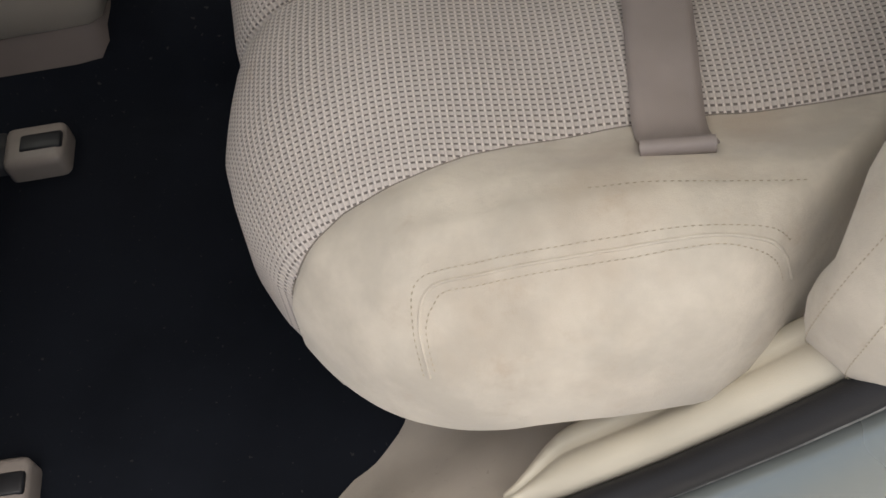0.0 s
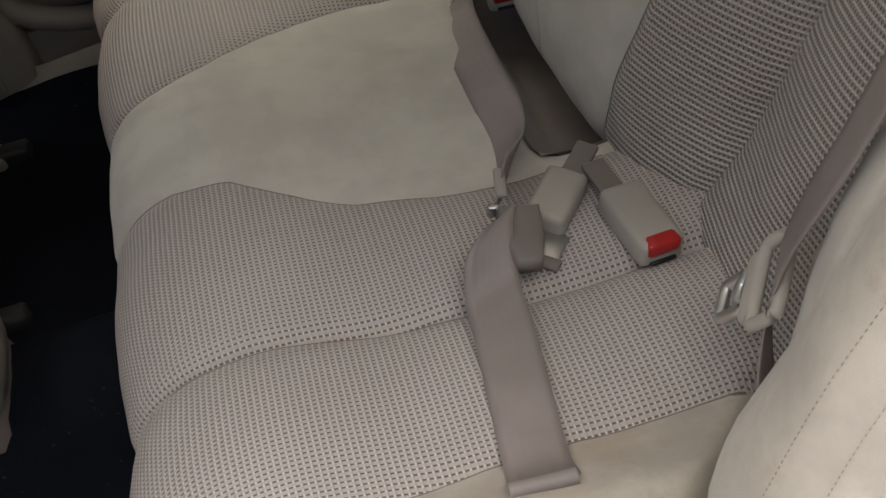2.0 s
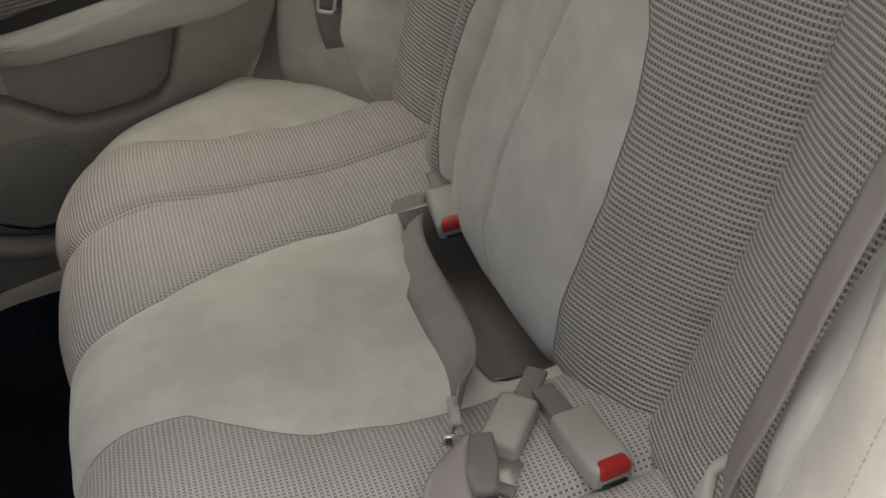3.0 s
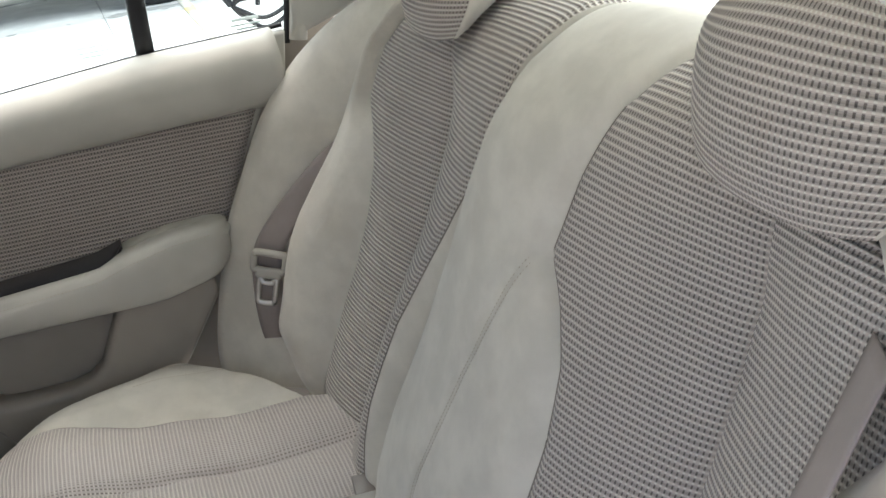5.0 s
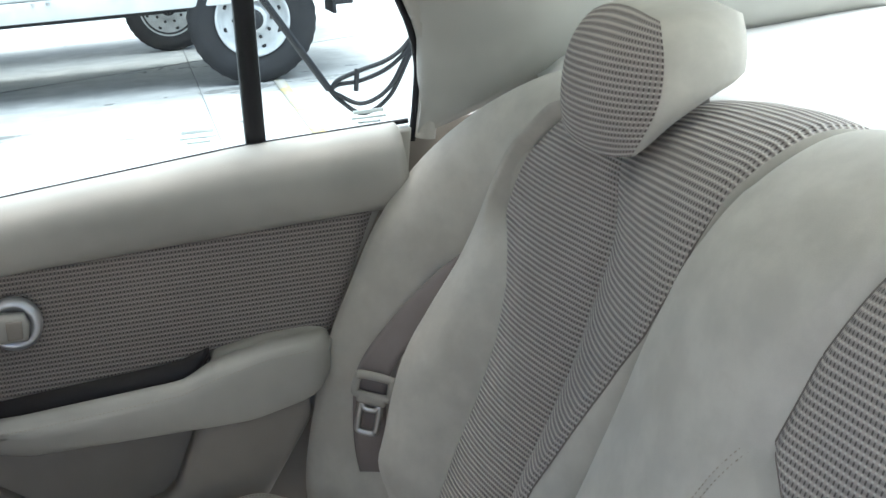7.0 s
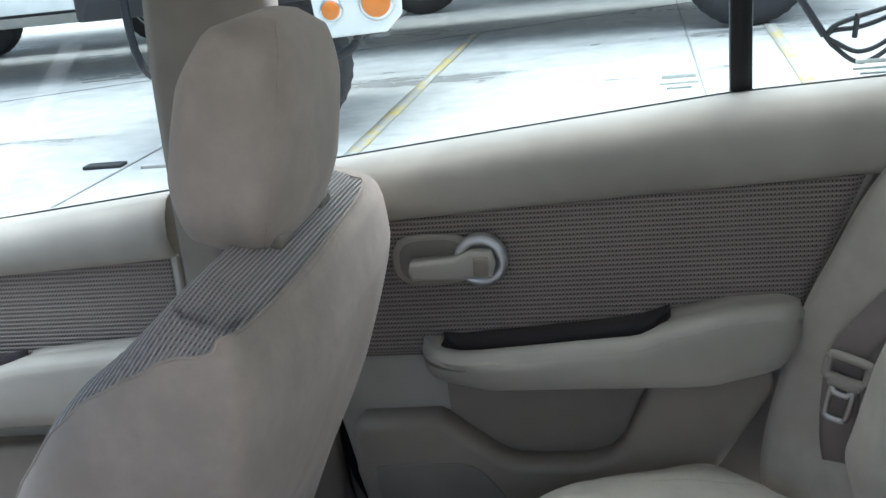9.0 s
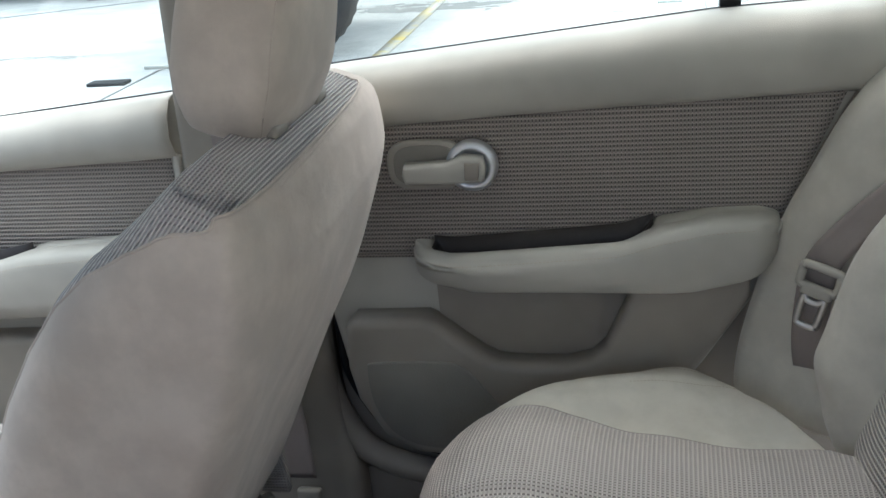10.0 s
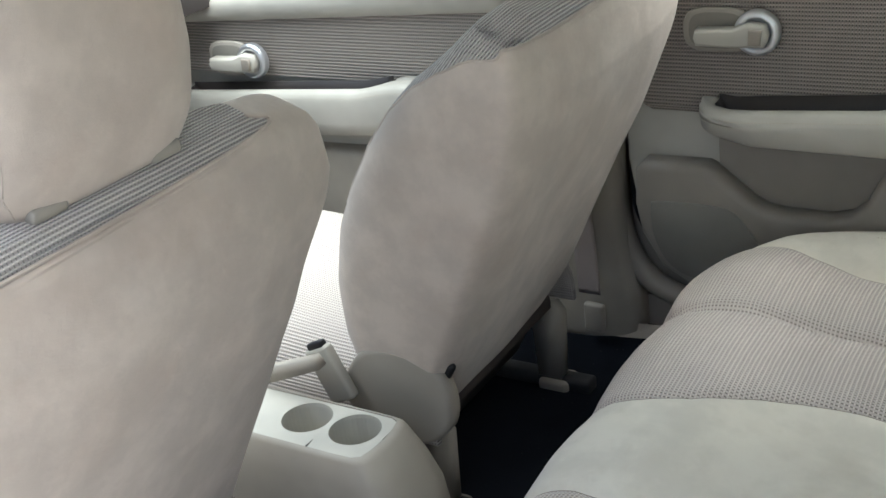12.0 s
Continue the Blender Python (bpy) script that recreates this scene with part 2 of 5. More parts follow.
def sheet(name, points, material, parent=None, label="", uv=None, thick=0.0, ring=False, flip=False):
    """A quad mesh through a grid of points (rows, columns, 3). uv: metres along rows and columns."""
    points = np.asarray(points, float)
    nu, nv = points.shape[:2]
    if uv is None:
        du = np.linalg.norm(np.diff(points, axis=0), axis=2).mean(1)
        dv = np.linalg.norm(np.diff(points, axis=1), axis=2).mean(0)
        uv = np.stack(np.meshgrid(np.r_[0, du.cumsum()], np.r_[0, dv.cumsum()], indexing="ij"), -1)
    faces = []
    for i in range(nu - 1):
        for j in range(nv if ring else nv - 1):
            k = (j + 1) % nv
            f = (i * nv + j, i * nv + k, (i + 1) * nv + k, (i + 1) * nv + j)
            faces.append(f[::-1] if flip else f)
    mesh = bpy.data.meshes.new(name)
    mesh.from_pydata(points.reshape(-1, 3).tolist(), [], faces)
    layer = mesh.uv_layers.new(name="metres")
    flat = uv.reshape(-1, 2)
    index = np.empty(len(mesh.loops), int)
    mesh.loops.foreach_get("vertex_index", index)
    layer.data.foreach_set("uv", flat[index].astype(np.float32).ravel())
    ob = put(name, mesh, material, parent, label)
    if thick:
        mod = ob.modifiers.new("thickness", "SOLIDIFY")
        mod.thickness, mod.offset = abs(thick), 1.0 if thick > 0 else -1.0
    return ob


def box(size, bevel=0.004, segments=2, at=(0, 0, 0), turn=(0, 0, 0)):
    """A bmesh box with rounded edges."""
    bm = bmesh.new()
    bmesh.ops.create_cube(bm, size=1.0)
    bmesh.ops.scale(bm, vec=size, verts=bm.verts)
    bmesh.ops.bevel(bm, geom=bm.edges[:], offset=bevel, segments=segments, profile=0.5, affect="EDGES")
    bmesh.ops.transform(bm, matrix=pose(*at, *turn), verts=bm.verts)
    return bm


def slab(outline, depth, bevel, place, segments=2):
    """A bmesh plate: an outline (a, b) given thickness along the third axis, then laid in place by a function of (a, b, c)."""
    bm = bmesh.new()
    low = [bm.verts.new((a, b, 0.0)) for a, b in outline]
    bm.faces.new(low)
    out = bmesh.ops.extrude_face_region(bm, geom=bm.faces[:])
    top = [v for v in out["geom"] if isinstance(v, bmesh.types.BMVert)]
    bmesh.ops.translate(bm, vec=(0, 0, depth), verts=top)
    rim = [e for e in bm.edges if all(v in set(top) for v in e.verts)]
    if bevel:
        bmesh.ops.bevel(bm, geom=rim, offset=bevel, segments=segments, profile=0.5, affect="EDGES")
    for v in bm.verts:
        v.co = place(*v.co)
    return bm


def smooth_line(points, count, closed=False):
    """Points along a smooth line through the given ones."""
    p = np.asarray(points, float)
    if closed:
        p = np.vstack([p[-1], p, p[0], p[1]])
    else:
        p = np.vstack([2 * p[0] - p[1], p, 2 * p[-1] - p[-2]])
    spans = len(p) - 3
    out = []
    for t in np.linspace(0, spans, count, endpoint=not closed):
        i = min(int(t), spans - 1)
        f = t - i
        a, b, c, d = p[i : i + 4]
        out.append(0.5 * (2 * b + (c - a) * f + (2 * a - 5 * b + 4 * c - d) * f**2 + (3 * b - 3 * c + d - a) * f**3))
    return np.array(out)


def tube(points, radius, sides=10, count=0, squash=1.0):
    """Rings of points round a line, as a grid for sheet(ring=True)."""
    p = smooth_line(points, count) if count else np.asarray(points, float)
    rings = []
    for i, c in enumerate(p):
        d = p[min(i + 1, len(p) - 1)] - p[max(i - 1, 0)]
        d = d / np.linalg.norm(d)
        a = np.cross(d, (0, 0, 1) if abs(d[2]) < 0.9 else (1, 0, 0))
        a /= np.linalg.norm(a)
        b = np.cross(d, a)
        rings.append([c + radius * (math.cos(k) * a + squash * math.sin(k) * b) for k in np.linspace(0, 2 * math.pi, sides, endpoint=False)])
    return np.array(rings)


def ribbon(name, points, across, width, parent, material=BELT, thick=0.0016, count=40, label=""):
    """A strap along a line. across: the strap's width direction, one for each given point."""
    p, a = smooth_line(points, count), smooth_line(across, count)
    a /= np.linalg.norm(a, axis=1, keepdims=True)
    cols = np.linspace(-0.5, 0.5, 7)
    return sheet(name, p[:, None] + cols[None, :, None] * width * a[:, None], material, parent, label, thick=thick)


def interp(x, xs, ys):
    return np.interp(x, xs, ys)


def soft(x, xs, ys):
    """Interpolation with eased steps."""
    x = np.clip(x, xs[0], xs[-1])
    i = np.clip(np.searchsorted(xs, x) - 1, 0, len(xs) - 2)
    xs, ys = np.asarray(xs, float), np.asarray(ys, float)
    f = (x - xs[i]) / (xs[i + 1] - xs[i])
    return ys[i] + (ys[i + 1] - ys[i]) * f * f * (3 - 2 * f)


def stitches(name, points, parent, length=0.0026, gap=0.0018, radius=0.00045):
    """A row of short threads lying along a line."""
    p = np.asarray(points, float)
    far = np.r_[0, np.linalg.norm(np.diff(p, axis=0), axis=1).cumsum()]
    at = lambda s: np.array([np.interp(s, far, p[:, k]) for k in range(3)])
    bm = bmesh.new()
    for s in np.arange(0, far[-1] - length, length + gap):
        a, b = at(s), at(s + length)
        d = (b - a) / np.linalg.norm(b - a)
        n = np.cross(d, (0.3, 0.2, 0.9))
        n /= np.linalg.norm(n)
        m = np.cross(d, n)
        rings = [[bm.verts.new(c + radius * k * (math.cos(q) * n + math.sin(q) * m)) for q in (0, 1.57, 3.14, 4.71)] for c, k in ((a, 0.3), (a + d * length * 0.3, 1.0), (b - d * length * 0.3, 1.0), (b, 0.3))]
        for r, q in zip(rings, rings[1:]):
            for i in range(4):
                bm.faces.new((r[i], r[(i + 1) % 4], q[(i + 1) % 4], q[i]))
    return part(name, bm, THREAD, parent)


# ---- rear bench seat ----
WIDE_X = [0.0, 0.2, 0.26, 0.3, 0.335, 0.385, 0.44, 0.52]
WIDE = [0.650, 0.655, 0.652, 0.634, 0.605, 0.562, 0.498, 0.45]


def cushion_point(X, Y):
    """The seat cushion's surface over the plan; the front and the front corners roll down. Returns place and roll (0 to 1)."""
    s, a = np.sign(Y), abs(Y)
    wide = interp(X, WIDE_X, WIDE)
    fx = np.clip((0.14 - X) / 0.20, 0, 1)
    zone = interp(X, [0.12, 0.2, 0.27], [0.25, 0.13, 0.045])
    fy = np.clip((a - (wide - zone)) / zone, 0, 1)
    ex, ey = fx * math.sqrt(1 - fy * fy / 2), fy * math.sqrt(1 - fx * fx / 2)
    r = min(1.0, math.hypot(ex, ey))
    x = 0.14 - 0.184 * ex if X < 0.14 else X
    y = wide - zone + zone * ey if a > wide - zone else a
    top = soft(x, [-0.06, 0.08, 0.22, 0.34, 0.5], [0.622, 0.624, 0.602, 0.588, 0.592])
    top -= 0.094 * soft(x, [0.358, 0.422], [0, 1]) * soft(a, [0.12, 0.182], [1, 0])
    top += (0.05 if Y < 0 else 0.026) * soft(a, [0.485, 0.585], [0, 1]) * soft(x, [0.02, 0.2], [0.2, 1]) + 0.012 * soft(a, [0.0, 0.14], [1, 0])
    z = top - 0.125 * (1 - (1 - r**4.2) ** (1 / 3.4)) - 0.02 * r**3
    return x, s * y, z


def seam_dip(a, lines, deep, wide):
    return -sum(deep * math.exp(-(((a - c) / wide) ** 2)) for c in lines)


IN_X = [-0.06, 0.03, 0.09, 0.125, 0.16, 0.2, 0.27, 0.35, 0.52]
IN_Y = [0.093, 0.093, 0.105, 0.128, 0.15, 0.168, 0.182, 0.187, 0.19]
OUT_X = [-0.06, 0.0, 0.03, 0.06, 0.09, 0.13, 0.2, 0.3, 0.42, 0.52]
OUT_Y = [0.605, 0.56, 0.543, 0.533, 0.523, 0.508, 0.493, 0.484, 0.486, 0.49]


def cushion_lines(X):
    mid = interp(X, [-0.06, 0.0, 0.1, 0.25, 0.5], [0.335, 0.325, 0.325, 0.335, 0.335])
    return interp(X, IN_X, IN_Y), mid, np.minimum(interp(X, OUT_X, OUT_Y), interp(X, WIDE_X, WIDE) - 0.012), interp(X, WIDE_X, WIDE)


def cushion_surface(X, Y):
    """The cushion with its seams, creases and fullness."""
    i, m, o, w = cushion_lines(X)
    a = abs(Y)
    x, y, z = cushion_point(X, Y)
    lift = seam_dip(a, (i, o), 0.005, 0.007) + seam_dip(a, (m,), 0.010, 0.008)
    if i < a < m:
        lift += 0.008 * math.sin(math.pi * (a - i) / (m - i))
    elif m < a < o:
        lift += 0.009 * math.sin(math.pi * (a - m) / (o - m))
    elif a > o:
        lift += seam_dip(a, (interp(X, [0.05, 0.16, 0.32], [0.56, 0.562, 0.574]),), 0.0035, 0.006) * soft(X, [0.05, 0.1], [0, 1])
    lift += 0.003 * noise.noise(Vector((X * 7, Y * 7, 1.7))) + 0.0012 * noise.noise(Vector((X * 25, Y * 25, 4.0)))
    front = soft(X, [-0.06, 0.06], [1, 0])
    return np.array((x - front * lift, y, z + (1 - 0.6 * front) * lift))


def cushion_strip(name, edges, columns, material, parent, label=""):
    """One cloth panel of the cushion, between two lines that run from back to front and down the front."""
    rows = np.r_[np.linspace(0.52, 0.15, 30), np.linspace(0.14, -0.06, 30)]
    grid, uv = [], []
    far = 0.0
    for k, X in enumerate(rows):
        line = cushion_lines(X)
        knots = [math.copysign(line[abs(e) - 1], e) if e else 0.0 for e in edges]
        Y = np.concatenate([np.linspace(p, q, c, endpoint=False) for p, q, c in zip(knots, knots[1:], columns)] + [[knots[-1]]])
        if 4 in edges:
            Y = knots[0] + (knots[-1] - knots[0]) * np.sin(np.linspace(0, math.pi / 2, len(Y)))
        if -4 in edges:
            Y = knots[-1] + (knots[0] - knots[-1]) * np.sin(np.linspace(math.pi / 2, 0, len(Y)))
        row = np.array([cushion_surface(X, y) for y in Y])
        if grid:
            far += np.linalg.norm(row[len(row) // 2] - grid[-1][len(row) // 2])
        grid.append(row)
        uv.append([(far, y) for y in row[:, 1]])
    for drop, inset in ((0.03, 0.006), (0.06, 0.03), (0.09, 0.07)):
        row = grid[59] + np.array((inset, 0, -drop))
        row[:, 1] *= 1 - inset * 0.4
        grid.append(row)
        uv.append([(far + drop, y) for y in row[:, 1]])
    grid, uv = np.array(grid), np.array(uv)
    side = -1 if 4 in edges else 0
    if 4 in edges or -4 in edges:
        skirt = grid[:, -1:] if 4 in edges else grid[:, :1]
        sign = 1 if 4 in edges else -1
        downs = []
        for drop, inset in ((0.012, 0.006), (0.03, 0.035), (0.05, 0.09)):
            row = skirt.copy()
            row[:, :, 1] -= sign * inset
            row[:60, :, 2] -= drop
            row[60:, :, 2] -= drop * 0.3
            downs.append(row)
        extra = np.concatenate(downs, 1)
        more = np.stack([np.repeat(uv[:, :1, 0], 3, 1), np.tile(uv[:, -1:, 1], (1, 3)) + np.array((0.05, 0.1, 0.16))], -1)
        grid = np.concatenate([grid, extra] if sign > 0 else [extra[:, ::-1], grid], 1)
        uv = np.concatenate([uv, more] if sign > 0 else [more[:, ::-1], uv], 1)
    return sheet(name, grid, material, parent, label, uv)


bench = thing("rear_bench_seat", "beige cloth rear bench seat with ribbed inserts and stained edge", "car seat", at=(0.3, 0, 0.34))
cushion_strip("centre_panel", (-1, 0, 1), (14, 14), SUEDE, bench, "plain pale beige centre cushion panel")
# Overlay just above the cushion; its dark taupe stands for shade in the hollow.
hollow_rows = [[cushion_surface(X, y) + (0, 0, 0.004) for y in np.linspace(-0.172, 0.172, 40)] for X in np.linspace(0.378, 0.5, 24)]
sheet("centre_hollow_shade", hollow_rows, HOLLOW_SHADE, bench, "taupe overlay with the shade of the hollow behind the centre cushion", flip=True)
cushion_strip("seat_insert", (-3, -2, -1), (22, 26), RIB_SEAT, bench, "ribbed beige cushion insert")
cushion_strip("seat_insert", (1, 2, 3), (26, 22), RIB_SEAT, bench, "ribbed beige cushion insert")
cushion_strip("side_bolster", (-4, -3), (24,), WORN, bench, "soiled plain beige cushion bolster")
cushion_strip("side_bolster", (3, 4), (24,), SUEDE, bench, "plain beige cushion bolster")
for side in (-1, 1):
    for shift in (-0.0065, 0.005):
        plan = smooth_line([(0.312, 0.618 + shift), (0.218, 0.613 + shift), (0.155, 0.608 + shift), (0.100, 0.605 + shift), (0.079 + shift, 0.611 + shift), (0.067 + shift, 0.627), (0.063 + shift, 0.645)], 110)
        stitches("stitching", np.array([cushion_surface(X, side * Y) for X, Y in plan]) + (0, 0, 0.0005), bench)
    plan = smooth_line([(0.315, 0.6175), (0.218, 0.6125), (0.155, 0.6075), (0.100, 0.6045), (0.0785, 0.6105), (0.0665, 0.627), (0.0625, 0.645)], 110)
    line = [cushion_surface(X, side * Y) for X, Y in plan]
    sheet("bolster_seam", tube(np.array(line) - (0, 0, 0.0004), 0.0013, 6), WORN if side < 0 else SUEDE, bench, ring=True)
    edge = [cushion_surface(X, side * interp(X, [0.05, 0.16, 0.32], [0.566, 0.568, 0.58])) for X in np.linspace(0.2, 0.33, 40)]
    stitches("stitching", np.array(edge) + (0, 0, 0.0004), bench)



# Dark tubes put the shade of seam creases and split gap into colour.
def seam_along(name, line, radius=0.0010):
    sheet(name, tube(line, radius, 6), SEAM_SHADE, bench, ring=True)


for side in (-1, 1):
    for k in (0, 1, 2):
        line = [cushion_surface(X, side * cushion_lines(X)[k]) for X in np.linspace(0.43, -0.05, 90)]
        seam_along("cushion_seam_shade", np.array(line) + (0, 0, -0.0006), 0.0012)

FAR_Z = [0.56, 0.64, 0.70, 0.78, 0.85, 0.914, 0.95, 0.985, 1.03, 1.055, 1.084, 1.13, 1.2]
FAR_OUT = [0.50, 0.49, 0.487, 0.468, 0.460, 0.468, 0.495, 0.532, 0.524, 0.512, 0.478, 0.43, 0.375]
FAR_EDGE = [0.56, 0.586, 0.594, 0.596, 0.594, 0.585, 0.575, 0.556, 0.538, 0.524, 0.490, 0.442, 0.387]
NEAR_Z = [0.56, 0.60, 0.67, 0.77, 0.85, 0.91, 0.95, 0.985, 1.05, 1.09, 1.16, 1.24]
NEAR_IN = [0.15, 0.16, 0.18, 0.210, 0.212, 0.198, 0.172, 0.136, 0.152, 0.168, 0.195, 0.23]


def back_knots(z):
    """The backrest's lines across the car at a height, from the near outer edge to the far one."""
    near_edge = interp(z, [0.56, 0.62, 0.94, 1.03, 1.07, 1.11, 1.2], [0.56, 0.582, 0.588, 0.592, 0.556, 0.505, 0.44])
    near_out = interp(z, [0.56, 0.62, 0.72, 0.81, 0.88, 0.94, 0.985, 1.03, 1.07, 1.11, 1.2], [0.515, 0.508, 0.492, 0.482, 0.49, 0.52, 0.572, 0.562, 0.525, 0.47, 0.40])
    near_mid = interp(z, [0.56, 0.7, 0.84, 0.95, 1.05, 1.2], [0.28, 0.312, 0.34, 0.352, 0.36, 0.375])
    split = interp(z, [0.56, 0.69, 0.83, 0.9, 0.965, 1.035, 1.115, 1.17, 1.24], [0.172, 0.155, 0.112, 0.093, 0.072, 0.047, 0.022, 0.012, 0.006])
    far_in = split + interp(z, [0.56, 0.675, 0.8, 0.87, 0.94, 0.985, 1.03], [0.042, 0.055, 0.06, 0.046, 0.028, 0.012, 0.006])
    far_mid = interp(z, [0.56, 0.62, 0.72, 0.87, 1.0, 1.2], [0.35, 0.338, 0.312, 0.29, 0.281, 0.285])
    return (-near_edge, -near_out, -near_mid, -interp(z, NEAR_Z, NEAR_IN), split, far_in, far_mid, interp(z, FAR_Z, FAR_OUT), interp(z, FAR_Z, FAR_EDGE))


def tuck(z):
    """The line of the double seam on the centre panel."""
    return -interp(z, [0.6, 0.72, 0.85, 0.985], [0.012, 0.03, 0.072, 0.132])


def back_base(h):
    """The backrest's side profile: distance h along it from the bottom roll to the parcel shelf. Returns x, z and the outward normal."""
    pts = BACK_PROFILE
    far = BACK_FAR
    i = int(np.clip(np.searchsorted(far, h) - 1, 0, len(pts) - 2))
    f = (h - far[i]) / (far[i + 1] - far[i])
    p = pts[i] + (pts[i + 1] - pts[i]) * f
    j = min(max(i, 1), len(pts) - 3)
    d = (pts[j] - pts[j - 1]) * (1 - f) + (pts[j + 2] - pts[j + 1]) * f
    d = d / np.linalg.norm(d)
    return p, np.array((-d[1], d[0]))


BACK_PROFILE = smooth_line([(0.50, 0.545), (0.462, 0.556), (0.443, 0.585), (0.456, 0.635), (0.486, 0.73), (0.516, 0.82), (0.545, 0.91), (0.572, 0.993), (0.597, 1.062), (0.625, 1.108), (0.664, 1.136), (0.70, 1.144), (0.735, 1.132), (0.75, 1.10)], 90)
BACK_PROFILE[:, 0] += [0.012 + 0.010 * soft(z, [0.6, 0.9], [0, 1]) for z in BACK_PROFILE[:, 1]]
BACK_FAR = np.r_[0, np.linalg.norm(np.diff(BACK_PROFILE, axis=0), axis=1).cumsum()]


def back_height(h):
    return back_base(h)[0][1] if h < BACK_FAR[-1] * 0.8 else 1.12 + (h - BACK_FAR[-1] * 0.8)


def back_surface(h, Y):
    p, n = back_base(h)
    z = p[1]
    k = back_knots(back_height(h))
    hollow = 0.03 * soft(z, [0.58, 0.68, 1.02, 1.12], [0.45, 1, 1, 0.2])
    wing = 0.047 * soft(z, [0.57, 0.66, 0.76, 0.99], [0.1, 0.9, 1, 0.05])
    full = soft(z, [0.56, 0.66, 1.04, 1.13], [0.3, 1, 1, 0.25])
    if Y < k[1] or Y > k[7]:
        o, e = (k[1], k[0]) if Y < 0 else (k[7], k[8])
        f = np.clip((Y - o) / (e - o if abs(e - o) > 1e-3 else 1e-3), 0, 1)
        off = 0.012 * soft(f, [0, 0.4], [-0.5, 1]) + wing * 1.1 * math.sin(min(1.0, f / 0.78) * math.pi / 2) - (0.012 + 0.063 * soft(z, [0.9, 0.99], [1, 0]) + 1.1 * wing) * (max(0.0, f - 0.72) / 0.28) ** 1.7
        off += seam_dip(Y, (o,), 0.006, 0.007)
    elif k[3] <= Y <= k[4]:
        f = (Y - k[3]) / (k[4] - k[3])
        off = 0.012 + 0.026 * full * math.sin(math.pi * f) ** 0.6 + 0.3 * wing * (1 - f)
        off += seam_dip(Y, (k[3],), 0.006, 0.007) + seam_dip(Y, (k[4],), 0.030 * full + 0.012, 0.012) + seam_dip(Y, (tuck(z),), 0.004, 0.005) * (0.6 < z < 0.985)
    elif k[4] < Y < k[5]:
        f = (Y - k[4]) / (k[5] - k[4])
        off = (0.012 - 0.030 * full - 0.012) * (1 - f) + 0.006 * f + 0.3 * wing * f + 0.010 * math.sin(math.pi * f)
    else:
        i, m, o = (k[3], k[2], k[1]) if Y < k[3] else (k[5], k[6], k[7])
        v = 1 - abs(Y - m) / max(abs((i if abs(Y - i) < abs(m - i) and (Y - m) * (i - m) > 0 else o) - m), 1e-3)
        v = float(np.clip(v, 0, 1))
        off = 0.012 - (hollow + 0.018) * v + 0.011 * math.sin(math.pi * v) + 0.3 * wing * (1 - v)
        if (Y - m) * (o - m) > 0:
            off -= (0.018 + 0.3 * wing) * (1 - v)
        off += seam_dip(Y, (m,), 0.006, 0.007) + seam_dip(Y, (i, o), 0.006, 0.007)
    off += 0.003 * noise.noise(Vector((h * 6, Y * 6, 9.1))) + 0.001 * noise.noise(Vector((h * 24, Y * 24, 2.0)))
    return np.array((p[0] + n[0] * off, Y, p[1] + n[1] * off))


def back_strip(name, edges, columns, material, label=""):
    """One cloth panel of the backrest between two of its lines."""
    grid, uv = [], []
    for h in np.linspace(0, BACK_FAR[-1], 96):
        line = back_knots(back_height(h))
        knots = [line[e] for e in edges]
        Y = np.concatenate([np.linspace(p, q, c, endpoint=False) for p, q, c in zip(knots, knots[1:], columns)] + [[knots[-1]]])
        Y[0] += 1e-5
        Y[-1] -= 1e-5
        row = np.array([back_surface(h, y) for y in Y])
        across = np.r_[0, np.linalg.norm(np.diff(row, axis=0), axis=1).cumsum()]
        across -= across[columns[0]] if len(columns) > 1 else 0
        grid.append(row)
        uv.append([(h, y) for y in across])
    return sheet(name, np.array(grid), material, bench, label, np.array(uv), flip=True)


back_strip("back_centre_panel", (3, 4), (56,), SUEDE, "plain pale beige backrest centre")
back_strip("back_edge_panel", (4, 5), (14,), SUEDE, "plain beige edge of the folding backrest")
back_strip("back_insert", (5, 6, 7), (24, 24), RIB, "ribbed beige backrest insert")
back_strip("back_insert", (1, 2, 3), (24, 24), RIB, "ribbed beige backrest insert")
back_strip("back_wing", (7, 8), (18,), SUEDE, "plain padded backrest wing")
back_strip("back_wing", (0, 1), (18,), SUEDE, "plain padded backrest wing")


def back_line(k, low, high, count=110):
    return [back_surface(h, back_knots(back_height(h))[k]) for h in np.linspace(BACK_FAR[-1] * low, BACK_FAR[-1] * high, count)]


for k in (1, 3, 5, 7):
    seam_along("back_seam_shade", back_line(k, 0.06, 0.84))
seam_along("split_gap_shade", back_line(4, 0.04, 0.84), 0.003)
for shift in (-0.003, 0.003):
    line = [back_surface(h, tuck(back_base(h)[0][1]) + shift) + (-0.0008, 0, 0) for h in np.linspace(BACK_FAR[-1] * 0.1, BACK_FAR[-1] * 0.62, 70)]
    stitches("back_stitching", line, bench)


def rounded(n):
    """Values 0 to 1 bunched at both ends."""
    return 0.5 - 0.5 * np.cos(np.linspace(0, math.pi, n))


